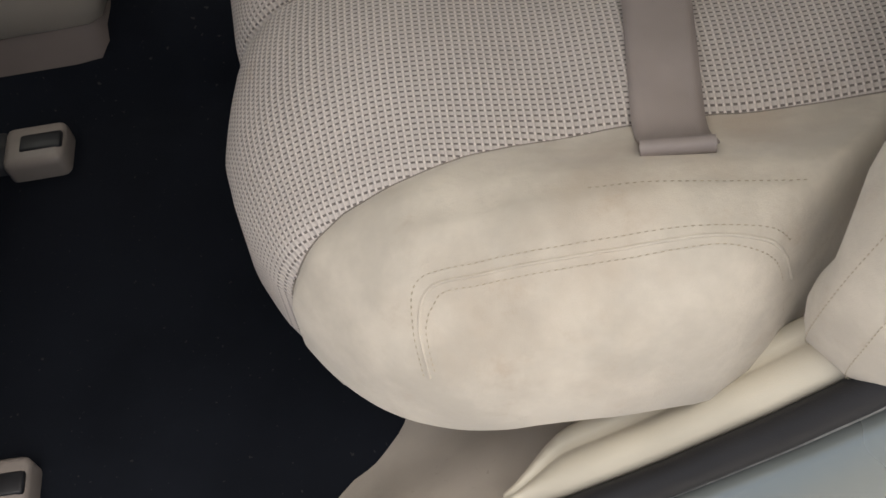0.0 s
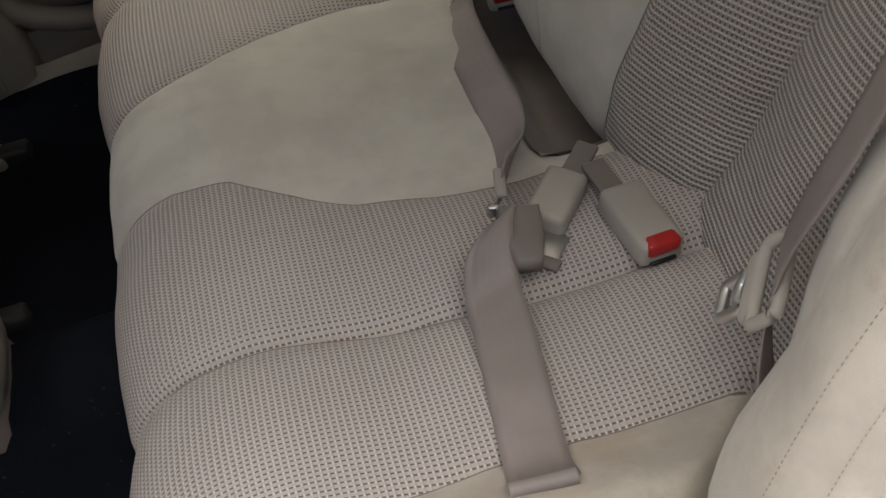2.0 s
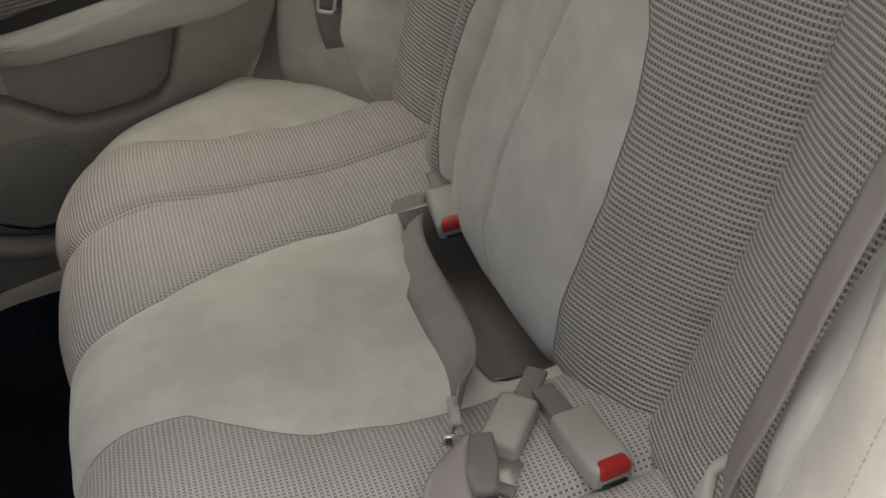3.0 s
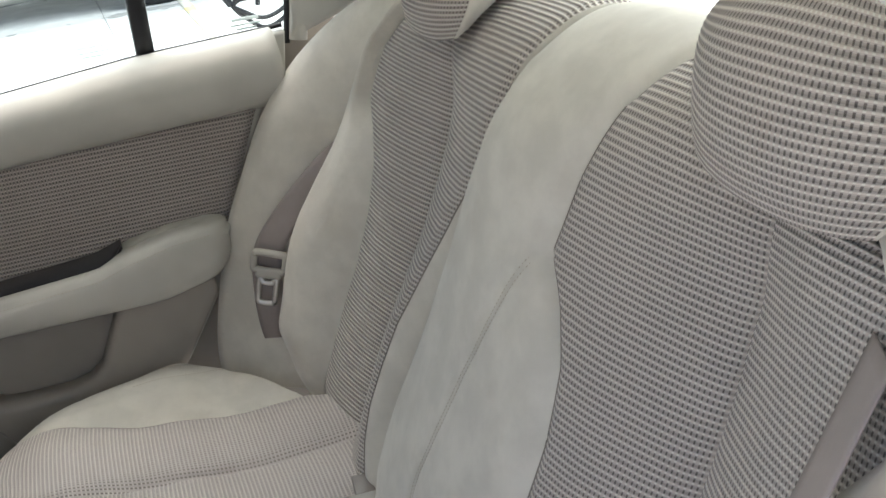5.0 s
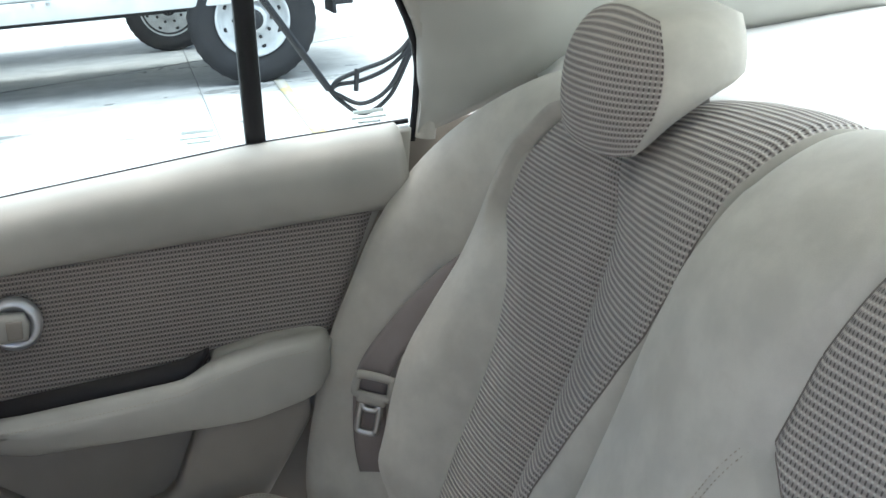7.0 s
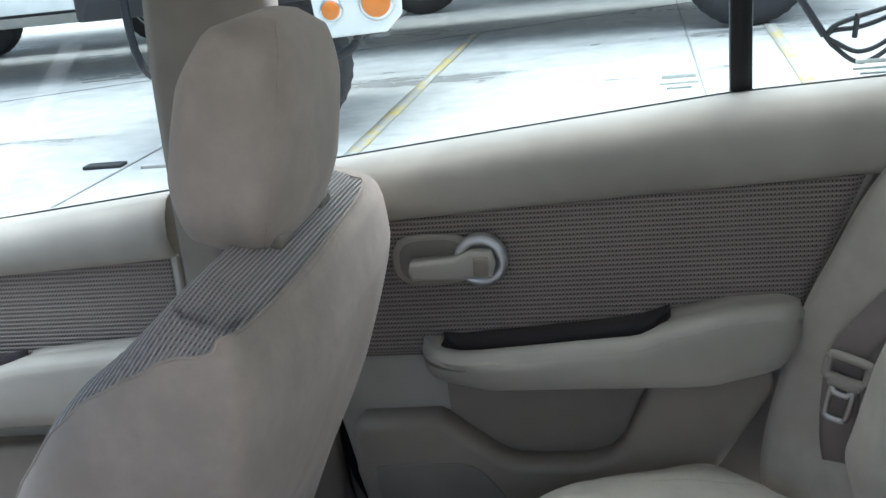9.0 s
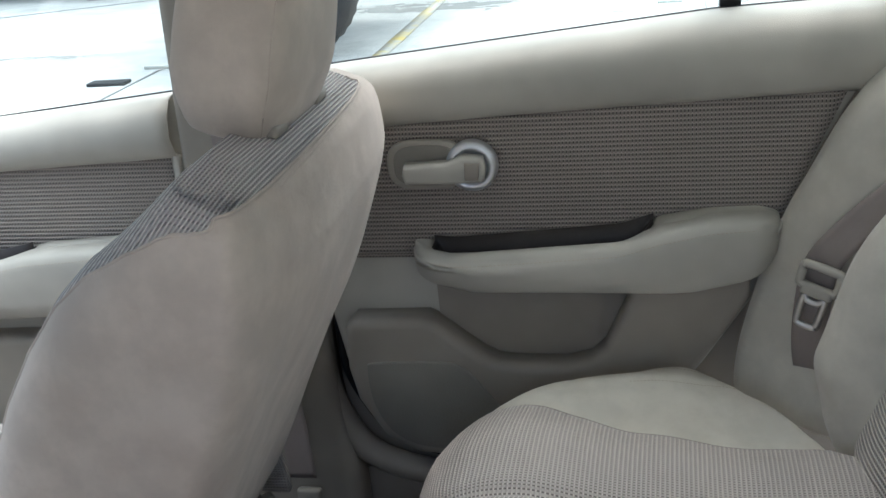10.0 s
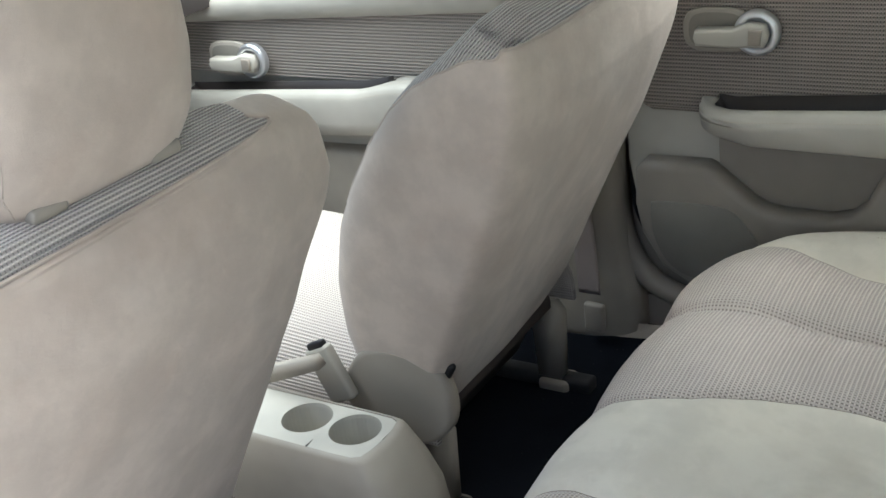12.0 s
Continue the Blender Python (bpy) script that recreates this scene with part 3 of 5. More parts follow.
def rear_headrest(y):
    """A low saddle-shaped rear headrest: ribbed face, plain sides and back, short posts with collars."""
    at = lambda side, up, deep: np.array((0.648 + deep + 0.22 * (up), y + side, 1.170 + up))
    rest = part("headrest", box((0.02, 0.05, 0.02), 0.006, at=(0.69, y, 1.135)), TRIM_HARD, bench, "low saddle headrest with a ribbed face")
    n, m = 34, 40
    face, uvf = [], []
    for i, v in enumerate(np.linspace(-1, 1, n)):
        row, ruv = [], []
        for u in np.linspace(-1, 1, m):
            half = 0.118 - 0.012 * max(0.0, -v) ** 1.5 - 0.022 * max(0.0, v) ** 3
            # squircle outline
            round_off = 0.35 if u > 0 else 0.26
            ex, ev = u * math.sqrt(1 - round_off * v * v), v * math.sqrt(1 - round_off * u * u)
            bulge = 0.030 * (1 - abs(ex) ** 2.5) * (1 - 0.6 * abs(ev) ** 2.5) ** 1.0
            row.append(at(half * ex, 0.066 * ev, -0.012 - bulge + 0.012 * (ev > 0) * ev * ev))
            ruv.append((0.066 * v, 0.1 * u))
        face.append(row)
        uvf.append(ruv)
    face = np.array(face)
    sheet("headrest_face", face, RIB, rest, "ribbed cloth face", np.array(uvf), flip=True)
    rim = np.concatenate([face[0], face[1:, -1], face[-1, ::-1][1:], face[::-1, 0][1:-1]])
    mid = rim.mean(0)
    rings = []
    for deep, grow, lift in ((0.0, 1.0, 0), (0.003, 1.02, 0), (0.02, 1.045, 0.002), (0.05, 1.03, 0.006), (0.072, 0.97, 0.01), (0.088, 0.84, 0.016), (0.096, 0.6, 0.02), (0.098, 0.3, 0.022), (0.098, 0.03, 0.022)):
        r = mid + (rim - mid) * grow
        low = np.clip((mid[2] - r[:, 2]) / 0.066, 0, 1)[:, None]
        r = r + np.array((deep, 0, lift * 0.4)) + low * np.array((-0.25 * deep, 0, 0.55 * deep))
        rings.append(r)
    sheet("headrest_cover", np.array(rings), SUEDE, rest, "plain cloth sides and back", ring=True)
    for s in (-0.05, 0.05):
        sheet("post", tube([(0.694, y + s, 1.10), (0.694, y + s, 1.165)], 0.006, 10), STEEL, rest)
        part("collar", box((0.03, 0.028, 0.014), 0.005, at=(0.694, y + s, 1.149)), TRIM_HARD, rest)


rear_headrest(0.268)
rear_headrest(-0.412)


# ---- side bolsters beside the backrest ----
SHELL = [  # outer x, outer y, inner x, inner y, z outer, z inner
    (0.362, 0.642, 0.475, 0.54, 0.535, 0.56),
    (0.336, 0.652, 0.495, 0.54, 0.565, 0.59),
    (0.337, 0.660, 0.545, 0.54, 0.62, 0.63),
    (0.356, 0.662, 0.585, 0.54, 0.70, 0.70),
    (0.388, 0.662, 0.612, 0.54, 0.80, 0.80),
    (0.428, 0.662, 0.63, 0.545, 0.88, 0.88),
    (0.466, 0.660, 0.612, 0.56, 0.95, 0.95),
    (0.526, 0.660, 0.592, 0.56, 1.02, 1.02),
    (0.602, 0.655, 0.625, 0.51, 1.075, 1.085),
    (0.69, 0.645, 0.66, 0.44, 1.112, 1.125),
    (0.76, 0.64, 0.71, 0.40, 1.12, 1.132),
]


def seat_shoulder(side, cloth, label):
    """The fixed padded panel between backrest and door, along the wheel arch."""
    rows = smooth_line(SHELL, 46)
    grid = []
    for ox, oy, ix, iy, oz, iz in rows:
        ox -= 0.012 * (side < 0) * soft(oz, [0.62, 0.9], [1, 0])
        iy -= 0.06 * (side > 0) * soft(oz, [0.86, 0.98], [0, 1])
        ix += 0.034 * (side > 0) * soft(oz, [0.88, 0.98], [0, 1])
        if side < 0:  # the near pad comes forward to the belt
            w = soft(oz, [0.6, 0.69], [0, 1]) * soft(oz, [0.97, 1.04], [1, 0])
            ix += w * (0.262 + 0.324 * iz - ix)
            iy += w * (interp(iz, [0.66, 0.73, 0.83, 0.92, 0.98], [0.466, 0.482, 0.503, 0.516, 0.522]) - iy)
        o, i = np.array((ox, oy, oz)), np.array((ix, iy, iz))
        row = [o + (0.07, 0.045, -0.005), o + (0.03, 0.036, 0.0), o + (0.01, 0.024, 0)]
        for f in np.linspace(0, 1, 14):
            q = o + (i - o) * f
            puff = (0.024 + 0.03 * (side < 0) * soft(oz, [0.6, 0.78], [1, 0])) * math.sin(math.pi * min(1.0, f * 1.5 + 0.06))
            row.append(q + np.array((-0.75, 0, 0.5)) * puff * (0.6 + 0.4 * math.cos(f * 2)))
        grid.append(row)
    grid = np.array(grid)
    grid[..., 1] *= side
    ob = sheet("seat_shoulder_pad", grid, cloth, None, "", thick=0.006, flip=side > 0)
    tagged(ob, label, "seat trim")
    for c in (2, 3):
        stitches("stitching", smooth_line(grid[3:30, c], 120) + np.array((-0.0008, side * 0.0010, 0.0006)), ob)
    return ob


seat_shoulder(1, SUEDE, "plain beige padded panel beside the rear backrest")
seat_shoulder(-1, WORN, "soiled beige padded panel beside the open doorway")


# ---- car body round the cabin ----
def wall(name, outline, depth, place, material, label, category="car body", bevel=0.004):
    ob = part(name, slab(outline, depth, bevel, place), material, None, "", smooth=False)
    return tagged(ob, label, category, kind="structure")


flat = lambda z0: lambda a, b, c: (a, b, z0 + c)
upright = lambda y0, s=1: lambda a, b, c: (a, y0 + s * c, b)

floor_rows = []
for x in np.linspace(-1.3, 0.12, 30):
    floor_rows.append([(x, y, 0.28 + 0.07 * soft(abs(y), [0.04, 0.13], [1, 0]) + 0.05 * soft(abs(y), [0.6, 0.68], [0, 1])) for y in np.linspace(-0.7, 0.7, 57)])
tagged(sheet("floor", floor_rows, CARPET, None, thick=-0.02), "dark navy carpeted car floor", "car floor", kind="structure")

ARCH_X = [-0.5, -0.1, 0.05, 0.15, 0.22, 0.29, 0.35, 0.42, 0.5, 0.58]
ARCH_Z = [0.375, 0.378, 0.39, 0.425, 0.468, 0.520, 0.572, 0.66, 0.80, 0.97]

# heel board under the bench and the beige carpet beside the doorway
board = [[(x + 0.02 * (abs(y) > 0.5), y, z) for y in np.linspace(-0.53, 0.53, 20)] for x, z in ((0.06, 0.28), (0.055, 0.36), (0.05, 0.44), (0.09, 0.47), (0.5, 0.47))]
tagged(sheet("heel_board", board, CARPET_BEIGE, None, thick=-0.01), "beige carpeted board under the bench", "car body", kind="structure")
for side in (-1, 1):
    rows = []
    for x in np.linspace(-0.5, 0.345, 44):
        start = interp(x, [-0.5, -0.06, -0.03, 0.0, 0.03, 0.35], [0.60, 0.60, 0.575, 0.53, 0.50, 0.50])
        end = interp(x, [0.1, 0.14], [0.672, 0.632])
        rim = interp(x, ARCH_X, ARCH_Z) - 0.010 - 0.03 * soft(x, [0.1, 0.14], [0, 1]) - 0.05 * soft(x, [0.15, 0.24], [0, 1])
        foot = 0.286 + max(0.0, x - 0.02) * 0.34
        rows.append([(x, side * (start + (end - start) * f), foot + (rim - foot) * f**1.7 + 0.0035 * math.sin(f * 9 + x * 20)) for f in np.linspace(0, 1, 12)])
    tagged(sheet("carpet_edge", rows, CARPET_BEIGE, None, thick=-0.008, flip=side > 0), "worn beige carpet running up to the door sill", "carpet", kind="structure")

def sill_line(x):
    return interp(x, ARCH_X, ARCH_Z)


def sill(side):
    """The scuffed sill plate that climbs along the wheel arch, its rubber seal and the painted body outside it."""
    xs = np.linspace(0.118, 0.345, 26)
    grid = [[(x + dx, side * (0.614 + y + (0.055 - y) * 0.75 * soft(x, [0.112, 0.17], [1, 0])), sill_line(x) + z) for y, z, dx in ((0.0, -0.05, 0.012), (0.003, -0.012, 0.006), (0.010, -0.004, 0), (0.020, -0.004, 0), (0.024, -0.008, 0), (0.028, -0.004, 0), (0.034, 0.002, 0), (0.044, 0.003, 0), (0.053, -0.002, 0), (0.057, -0.014, 0))] for x in xs]
    plate = sheet("sill_plate", grid, SILL, None, thick=-0.004, flip=side > 0)
    tagged(plate, "scuffed beige plastic door sill plate", "sill plate", kind="structure")
    xs = np.linspace(-0.5, 0.58, 50)
    line = [(x + 0.008, side * 0.682, sill_line(x) - 0.012) for x in xs]
    tagged(sheet("door_seal", tube(line, 0.0125, 10), RUBBER, None, ring=True), "black rubber door seal along the sill", "door seal", kind="structure")
    grid = [[(x + 0.02 + d, side * (0.692 + y), sill_line(x) - 0.016 + z) for y, z, d in ((0, 0.0, 0), (0.012, -0.002, 0.004), (0.03, -0.012, 0.016), (0.06, -0.045, 0.03), (0.085, -0.11, 0.04), (0.095, -0.22, 0.04))] for x in xs]
    tagged(sheet("body_sill", grid, PAINT, None, thick=-0.003, flip=side > 0), "grey green painted body sill", "car body", kind="structure")


sill(-1)
for side in (-1,):
    # joint in the trim where the sill plate ends, with its upper continuation up the doorway
    grid = [[(x + dx, side * (0.62 + y), sill_line(x) + z) for y, z, dx in ((0.0, -0.03, 0.012), (0.008, 0.0, 0.004), (0.02, 0.006, 0), (0.04, 0.004, 0), (0.055, -0.012, 0))] for x in np.linspace(0.349, 0.58, 24)]
    tagged(sheet("doorway_trim", grid, SILL, None, thick=-0.004), "beige trim rising along the rear doorway", "door trim", kind="structure")

# parcel shelf and boot lid
shelf = [[(x, y, 1.128 + 0.004 * noise.noise(Vector((x * 6, y * 5, 0))) - 0.025 * soft(x, [0.70, 0.745], [1, 0]) + 0.012 * soft(x, [0.9, 1.2], [0, 1])) for y in np.linspace(-0.68, 0.68, 40)] for x in np.linspace(0.70, 1.24, 36)]
tagged(sheet("parcel_shelf", shelf, SHELF, None, thick=-0.012), "pale felt parcel shelf behind the rear seat", "parcel shelf", kind="structure")
wall("boot_lid", [(1.27, -0.74), (1.8, -0.70), (1.8, 0.70), (1.27, 0.74)], 0.03, lambda a, b, c: (a, b, 1.06 + c - 0.1 * (a - 1.27)), PAINT, "grey green painted boot lid", bevel=0.01)
# black border and pane of the rear window
tagged(sheet("rear_window_border", [[(1.225 + 0.012 * k, y, 1.132 + 0.016 * k) for y in np.linspace(-0.68, 0.68, 30)] for k in range(4)], BLACK, None, thick=0.004), "black printed border of the rear window", "window border", kind="structure")
pane = sheet("window_rear", [[(1.26 - 0.42 * f, y * (1 - 0.16 * f), 1.165 + 0.235 * f + 0.03 * math.sin(math.pi * f)) for y in np.linspace(-0.68, 0.68, 12)] for f in np.linspace(0, 1, 8)], GLASS, None, thick=0.004)
pane.visible_shadow = False
tagged(pane, "clear sloping rear window", "window", kind="structure")

# windscreen and dashboard top, which close the cabin ahead
pane = sheet("window_front", [[(-0.56 - 0.80 * f, y * (1 + 0.14 * f), 1.385 - 0.40 * f + 0.03 * math.sin(math.pi * f)) for y in np.linspace(-0.62, 0.62, 12)] for f in np.linspace(0, 1, 8)], GLASS, None, thick=0.004, flip=True)
pane.visible_shadow = False
tagged(pane, "clear sloping windscreen", "window", kind="structure")
wall("dashboard", [(-1.43, -0.70), (-1.05, -0.70), (-1.05, 0.70), (-1.43, 0.70)], 0.05, lambda a, b, c: (a, b, 0.90 + c + 0.05 * soft(a, [-1.4, -1.1], [1, 0])), BROWN, "dark brown dashboard top", bevel=0.02)
# roof
roof = [[(x, y, 1.405 + 0.035 * (1 - (y / 0.62) ** 2) - 0.03 * soft(x, [-0.55, -0.3], [1, 0]) - 0.03 * soft(x, [0.5, 0.88], [0, 1])) for y in np.linspace(-0.62, 0.62, 20)] for x in np.linspace(-0.55, 0.86, 24)]
tagged(sheet("ceiling", roof, LINING, None, thick=0.03), "pale fabric roof lining", "ceiling", kind="structure")


def rear_pillar(side):
    """The trim between rear door window and rear window, with the window's corner frame."""
    low = smooth_line([(0.535, 0.712, 1.05), (0.60, 0.706, 1.07), (0.70, 0.692, 1.105), (0.82, 0.682, 1.13), (1.0, 0.685, 1.138), (1.235, 0.685, 1.15)], 26)
    high = smooth_line([(0.548, 0.706, 1.14), (0.545, 0.690, 1.2), (0.52, 0.655, 1.28), (0.46, 0.615, 1.36), (0.60, 0.585, 1.405), (0.85, 0.565, 1.385)], 26)
    rows = []
    for f in np.linspace(0, 1, 16):
        rows.append([a + (b - a) * f + np.array((0, -0.012 * math.sin(math.pi * f), 0)) for a, b in zip(low, high)])
    grid = np.array(rows)
    if side < 0:
        grid[..., 0] += 0.05 * np.clip((grid[..., 2] - 1.06) / 0.1, 0, 1) * np.clip((0.8 - grid[..., 0]) / 0.2, 0, 1)
    grid[..., 1] *= side
    ob = sheet("rear_pillar_trim", grid, PILLAR, None, thick=0.006, flip=side < 0)
    return tagged(ob, "pale grained plastic rear pillar trim", "pillar trim", kind="structure")


rear_pillar(1)
rear_pillar(-1)
# doorway edge on the open side: trim, rubber seal and painted frame
for inset, radius, material, name, label in ((0.0, 0.006, PILLAR, "doorway_edge_trim", "pale trim on the doorway edge"), (0.016, 0.011, RUBBER, "doorway_seal", "black rubber doorway seal"), (0.05, 0.026, PAINT, "doorway_frame", "painted door frame above the doorway")):
    line = [(0.60 + inset, -0.715, 1.0), (0.575 + inset, -0.706 - inset * 0.3, 1.1), (0.542 + inset, -0.69 - inset * 0.3, 1.14), (0.492 + inset, -0.665 - inset * 0.4, 1.228), (0.438 + inset, -0.642 - inset * 0.6, 1.288 + inset * 0.3), (0.37 + inset * 0.6, -0.628 - inset * 0.8, 1.338 + inset * 0.5), (0.2, -0.618 - inset, 1.382 + inset * 0.5), (-0.3, -0.61 - inset, 1.40 + inset * 0.5)]
    line = [(x + 0.010 + 0.042 * soft(z, [1.08, 1.2], [0, 1]) * soft(x, [0.1, 0.35], [0, 1]), y, z + 0.012 * (z > 1.2)) for x, y, z in line]
    tagged(sheet(name, tube(line, radius, 10, 40), material, None, ring=True), label, "door frame", kind="structure")


def centre_pillar(side):
    """Trim of the pillar between the doors, its base and the strap of the front belt."""
    ob = thing("centre_pillar", "beige plastic centre pillar trim with a belt strap", "pillar trim", kind="structure", at=(-0.32, side * 0.68, 0.33))
    rows = []
    for x0, x1, y, z in ((-0.47, -0.20, 0.672, 0.33), (-0.44, -0.205, 0.676, 0.42), (-0.415, -0.225, 0.68, 0.55), (-0.40, -0.232, 0.682, 0.75), (-0.395, -0.238, 0.678, 0.95), (-0.38, -0.222, 0.655, 1.15), (-0.355, -0.205, 0.625, 1.30), (-0.345, -0.19, 0.60, 1.40)):
        rows.append([(x0 + (x1 - x0) * f, side * (y - 0.022 * math.sin(math.pi * f) ** 0.6 + 0.03 * (f in (0.0, 1.0))), z) for f in (0.0, 0.03, 0.1, 0.3, 0.5, 0.7, 0.9, 0.97, 1.0)])
    sheet("pillar_cover", smooth_rows(rows, 40), TRIM_HARD, ob, thick=0.004, flip=side < 0)
    ribbon("belt_strap", [(-0.33, side * 0.645, 1.15), (-0.31, side * 0.648, 0.8), (-0.285, side * 0.64, 0.55), (-0.275, side * 0.632, 0.43)], [(1, 0, 0)] * 4, 0.04, ob)
    part("anchor_cover", box((0.038, 0.014, 0.055), 0.006, 3, (-0.27, side * 0.637, 0.383)), TRIM_HARD, ob)
    return ob


def smooth_rows(rows, count):
    a = np.asarray(rows, float)
    flat_rows = a.reshape(len(a), -1)
    return smooth_line(flat_rows, count).reshape(count, *a.shape[1:])


centre_pillar(1)
# curved trim round the far rear doorway, with its seal
line = [(-0.245, 0.70, 1.0), (-0.245, 0.70, 0.75), (-0.246, 0.70, 0.62), (-0.238, 0.70, 0.53), (-0.205, 0.70, 0.455), (-0.15, 0.70, 0.418), (-0.06, 0.70, 0.40), (0.06, 0.70, 0.398)]
tagged(sheet("doorway_trim", tube(line, 0.02, 12, 50), TRIM_HARD, None, ring=True), "beige curved trim round the far doorway", "door trim", kind="structure")
line = [(x + 0.028 + 0.01 * (z < 0.5), 0.712, z + 0.022 * (z < 0.56)) for x, y, z in line]
tagged(sheet("door_seal", tube(line, 0.006, 10, 50), RUBBER, None, ring=True), "black rubber seal of the closed door", "door seal", kind="structure")
# lower body sides and the front bulkhead, which close the cabin
wall("body_side", [(-1.5, 0.2), (-0.3, 0.2), (-0.3, 0.37), (-1.5, 0.37)], 0.05, upright(0.70), TRIM_HARD, "beige inner sill below the front door")
wall("body_side", [(-0.3, 0.2), (0.4, 0.2), (0.4, 0.40), (-0.3, 0.40)], 0.05, upright(0.715), TRIM_HARD, "beige inner sill below the rear door")
wall("body_side", [(0.05, 0.35), (0.75, 0.35), (1.25, 0.9), (1.25, 1.14), (0.50, 1.05), (0.30, 0.70), (0.05, 0.46)], 0.03, upright(0.727), TRIM_HARD, "inner quarter panel behind the rear door")
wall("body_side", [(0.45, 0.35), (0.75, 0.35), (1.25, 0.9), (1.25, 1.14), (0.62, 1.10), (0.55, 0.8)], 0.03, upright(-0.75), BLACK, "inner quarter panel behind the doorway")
wall("body_side", [(-1.5, 0.2), (-0.45, 0.2), (-0.45, 0.98), (-1.5, 0.92)], 0.05, upright(-0.72, -1), TRIM_HARD, "front door beside the driver's seat")
wall("body_side", [(-0.46, 0.3), (-0.17, 0.3), (-0.17, 1.0), (-0.46, 0.97)], 0.03, upright(0.727), TRIM_HARD, "inner panel behind the centre pillar")
wall("body_side", [(-0.3, 0.35), (0.14, 0.35), (0.14, 0.48), (-0.08, 0.50), (-0.15, 0.62), (-0.3, 0.80)], 0.02, upright(0.7235), TRIM_HARD, "beige lined doorway behind the closed door")
wall("bulkhead", [(-0.74, 0.25), (0.74, 0.25), (0.74, 0.98), (-0.74, 0.98)], 0.04, lambda a, b, c: (-1.45 + c, a, b), BROWN, "dark dashboard wall ahead of the front seats")
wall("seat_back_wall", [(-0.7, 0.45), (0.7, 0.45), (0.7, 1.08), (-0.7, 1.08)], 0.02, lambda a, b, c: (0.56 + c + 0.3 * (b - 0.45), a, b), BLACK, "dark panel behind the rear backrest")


# ---- rear door, closed ----
def sill_z(x):
    return interp(x, [-1.3, -0.42, -0.2, 0.05, 0.31, 0.53], [0.90, 0.985, 1.012, 1.036, 1.060, 1.068])


def cloth_top(x):
    return interp(x, [-1.3, -0.42, -0.1, 0.07, 0.46], [0.86, 0.905, 0.943, 0.952, 0.968])


def inner_handle(door, x, z):
    """A silver ring and a pull lever in an oval recess."""
    y = 0.664
    oval = [(x - 0.062 + 0.052 * math.copysign(abs(math.cos(k)) ** 0.6, math.cos(k)), z + 0.034 * math.copysign(abs(math.sin(k)) ** 0.7, math.sin(k))) for k in np.linspace(0, 2 * math.pi, 32, endpoint=False)]
    # Darker colours of surround and inset carry the shade of the recess.
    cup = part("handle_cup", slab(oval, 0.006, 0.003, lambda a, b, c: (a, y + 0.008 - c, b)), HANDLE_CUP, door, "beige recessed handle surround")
    part("cup_recess_shade", slab([(x - 0.062 + (p - x + 0.062) * 0.82, z + (q - z) * 0.8) for p, q in oval], 0.004, 0.002, lambda a, b, c: (a, y + 0.0015 - 0.2 * c, b)), GRILLE, cup)
    ring = []
    for r, d in ((0.0335, 0.004), (0.034, -0.006), (0.031, -0.012), (0.024, -0.013), (0.021, -0.008), (0.0, -0.006)):
        ring.append([(x + r * math.cos(k), y + d, z + r * math.sin(k)) for k in np.linspace(0, 2 * math.pi, 36, endpoint=False)])
    sheet("handle_ring", ring, SATIN, door, "satin silver handle ring", ring=True)
    lever = [(x + 0.016, z - 0.017), (x + 0.02, z), (x + 0.016, z + 0.015), (x - 0.008, z + 0.018), (x - 0.03, z + 0.010), (x - 0.085, z + 0.008), (x - 0.088, z - 0.004), (x - 0.084, z - 0.016), (x - 0.03, z - 0.018)]
    part("handle_lever", slab(lever, 0.018, 0.005, lambda a, b, c: (a, y - 0.008 - c * (1 + 0.35 * min(1, (x + 0.02 - a) / 0.1)), b), 3), TRIM, door, "beige pull lever")
    part("lock_knob", slab([(x - 0.006, z - 0.012), (x + 0.012, z - 0.012), (x + 0.014, z + 0.01), (x - 0.005, z + 0.011)], 0.006, 0.002, lambda a, b, c: (a, y - 0.027 - c, b)), TRIM_HARD, door)


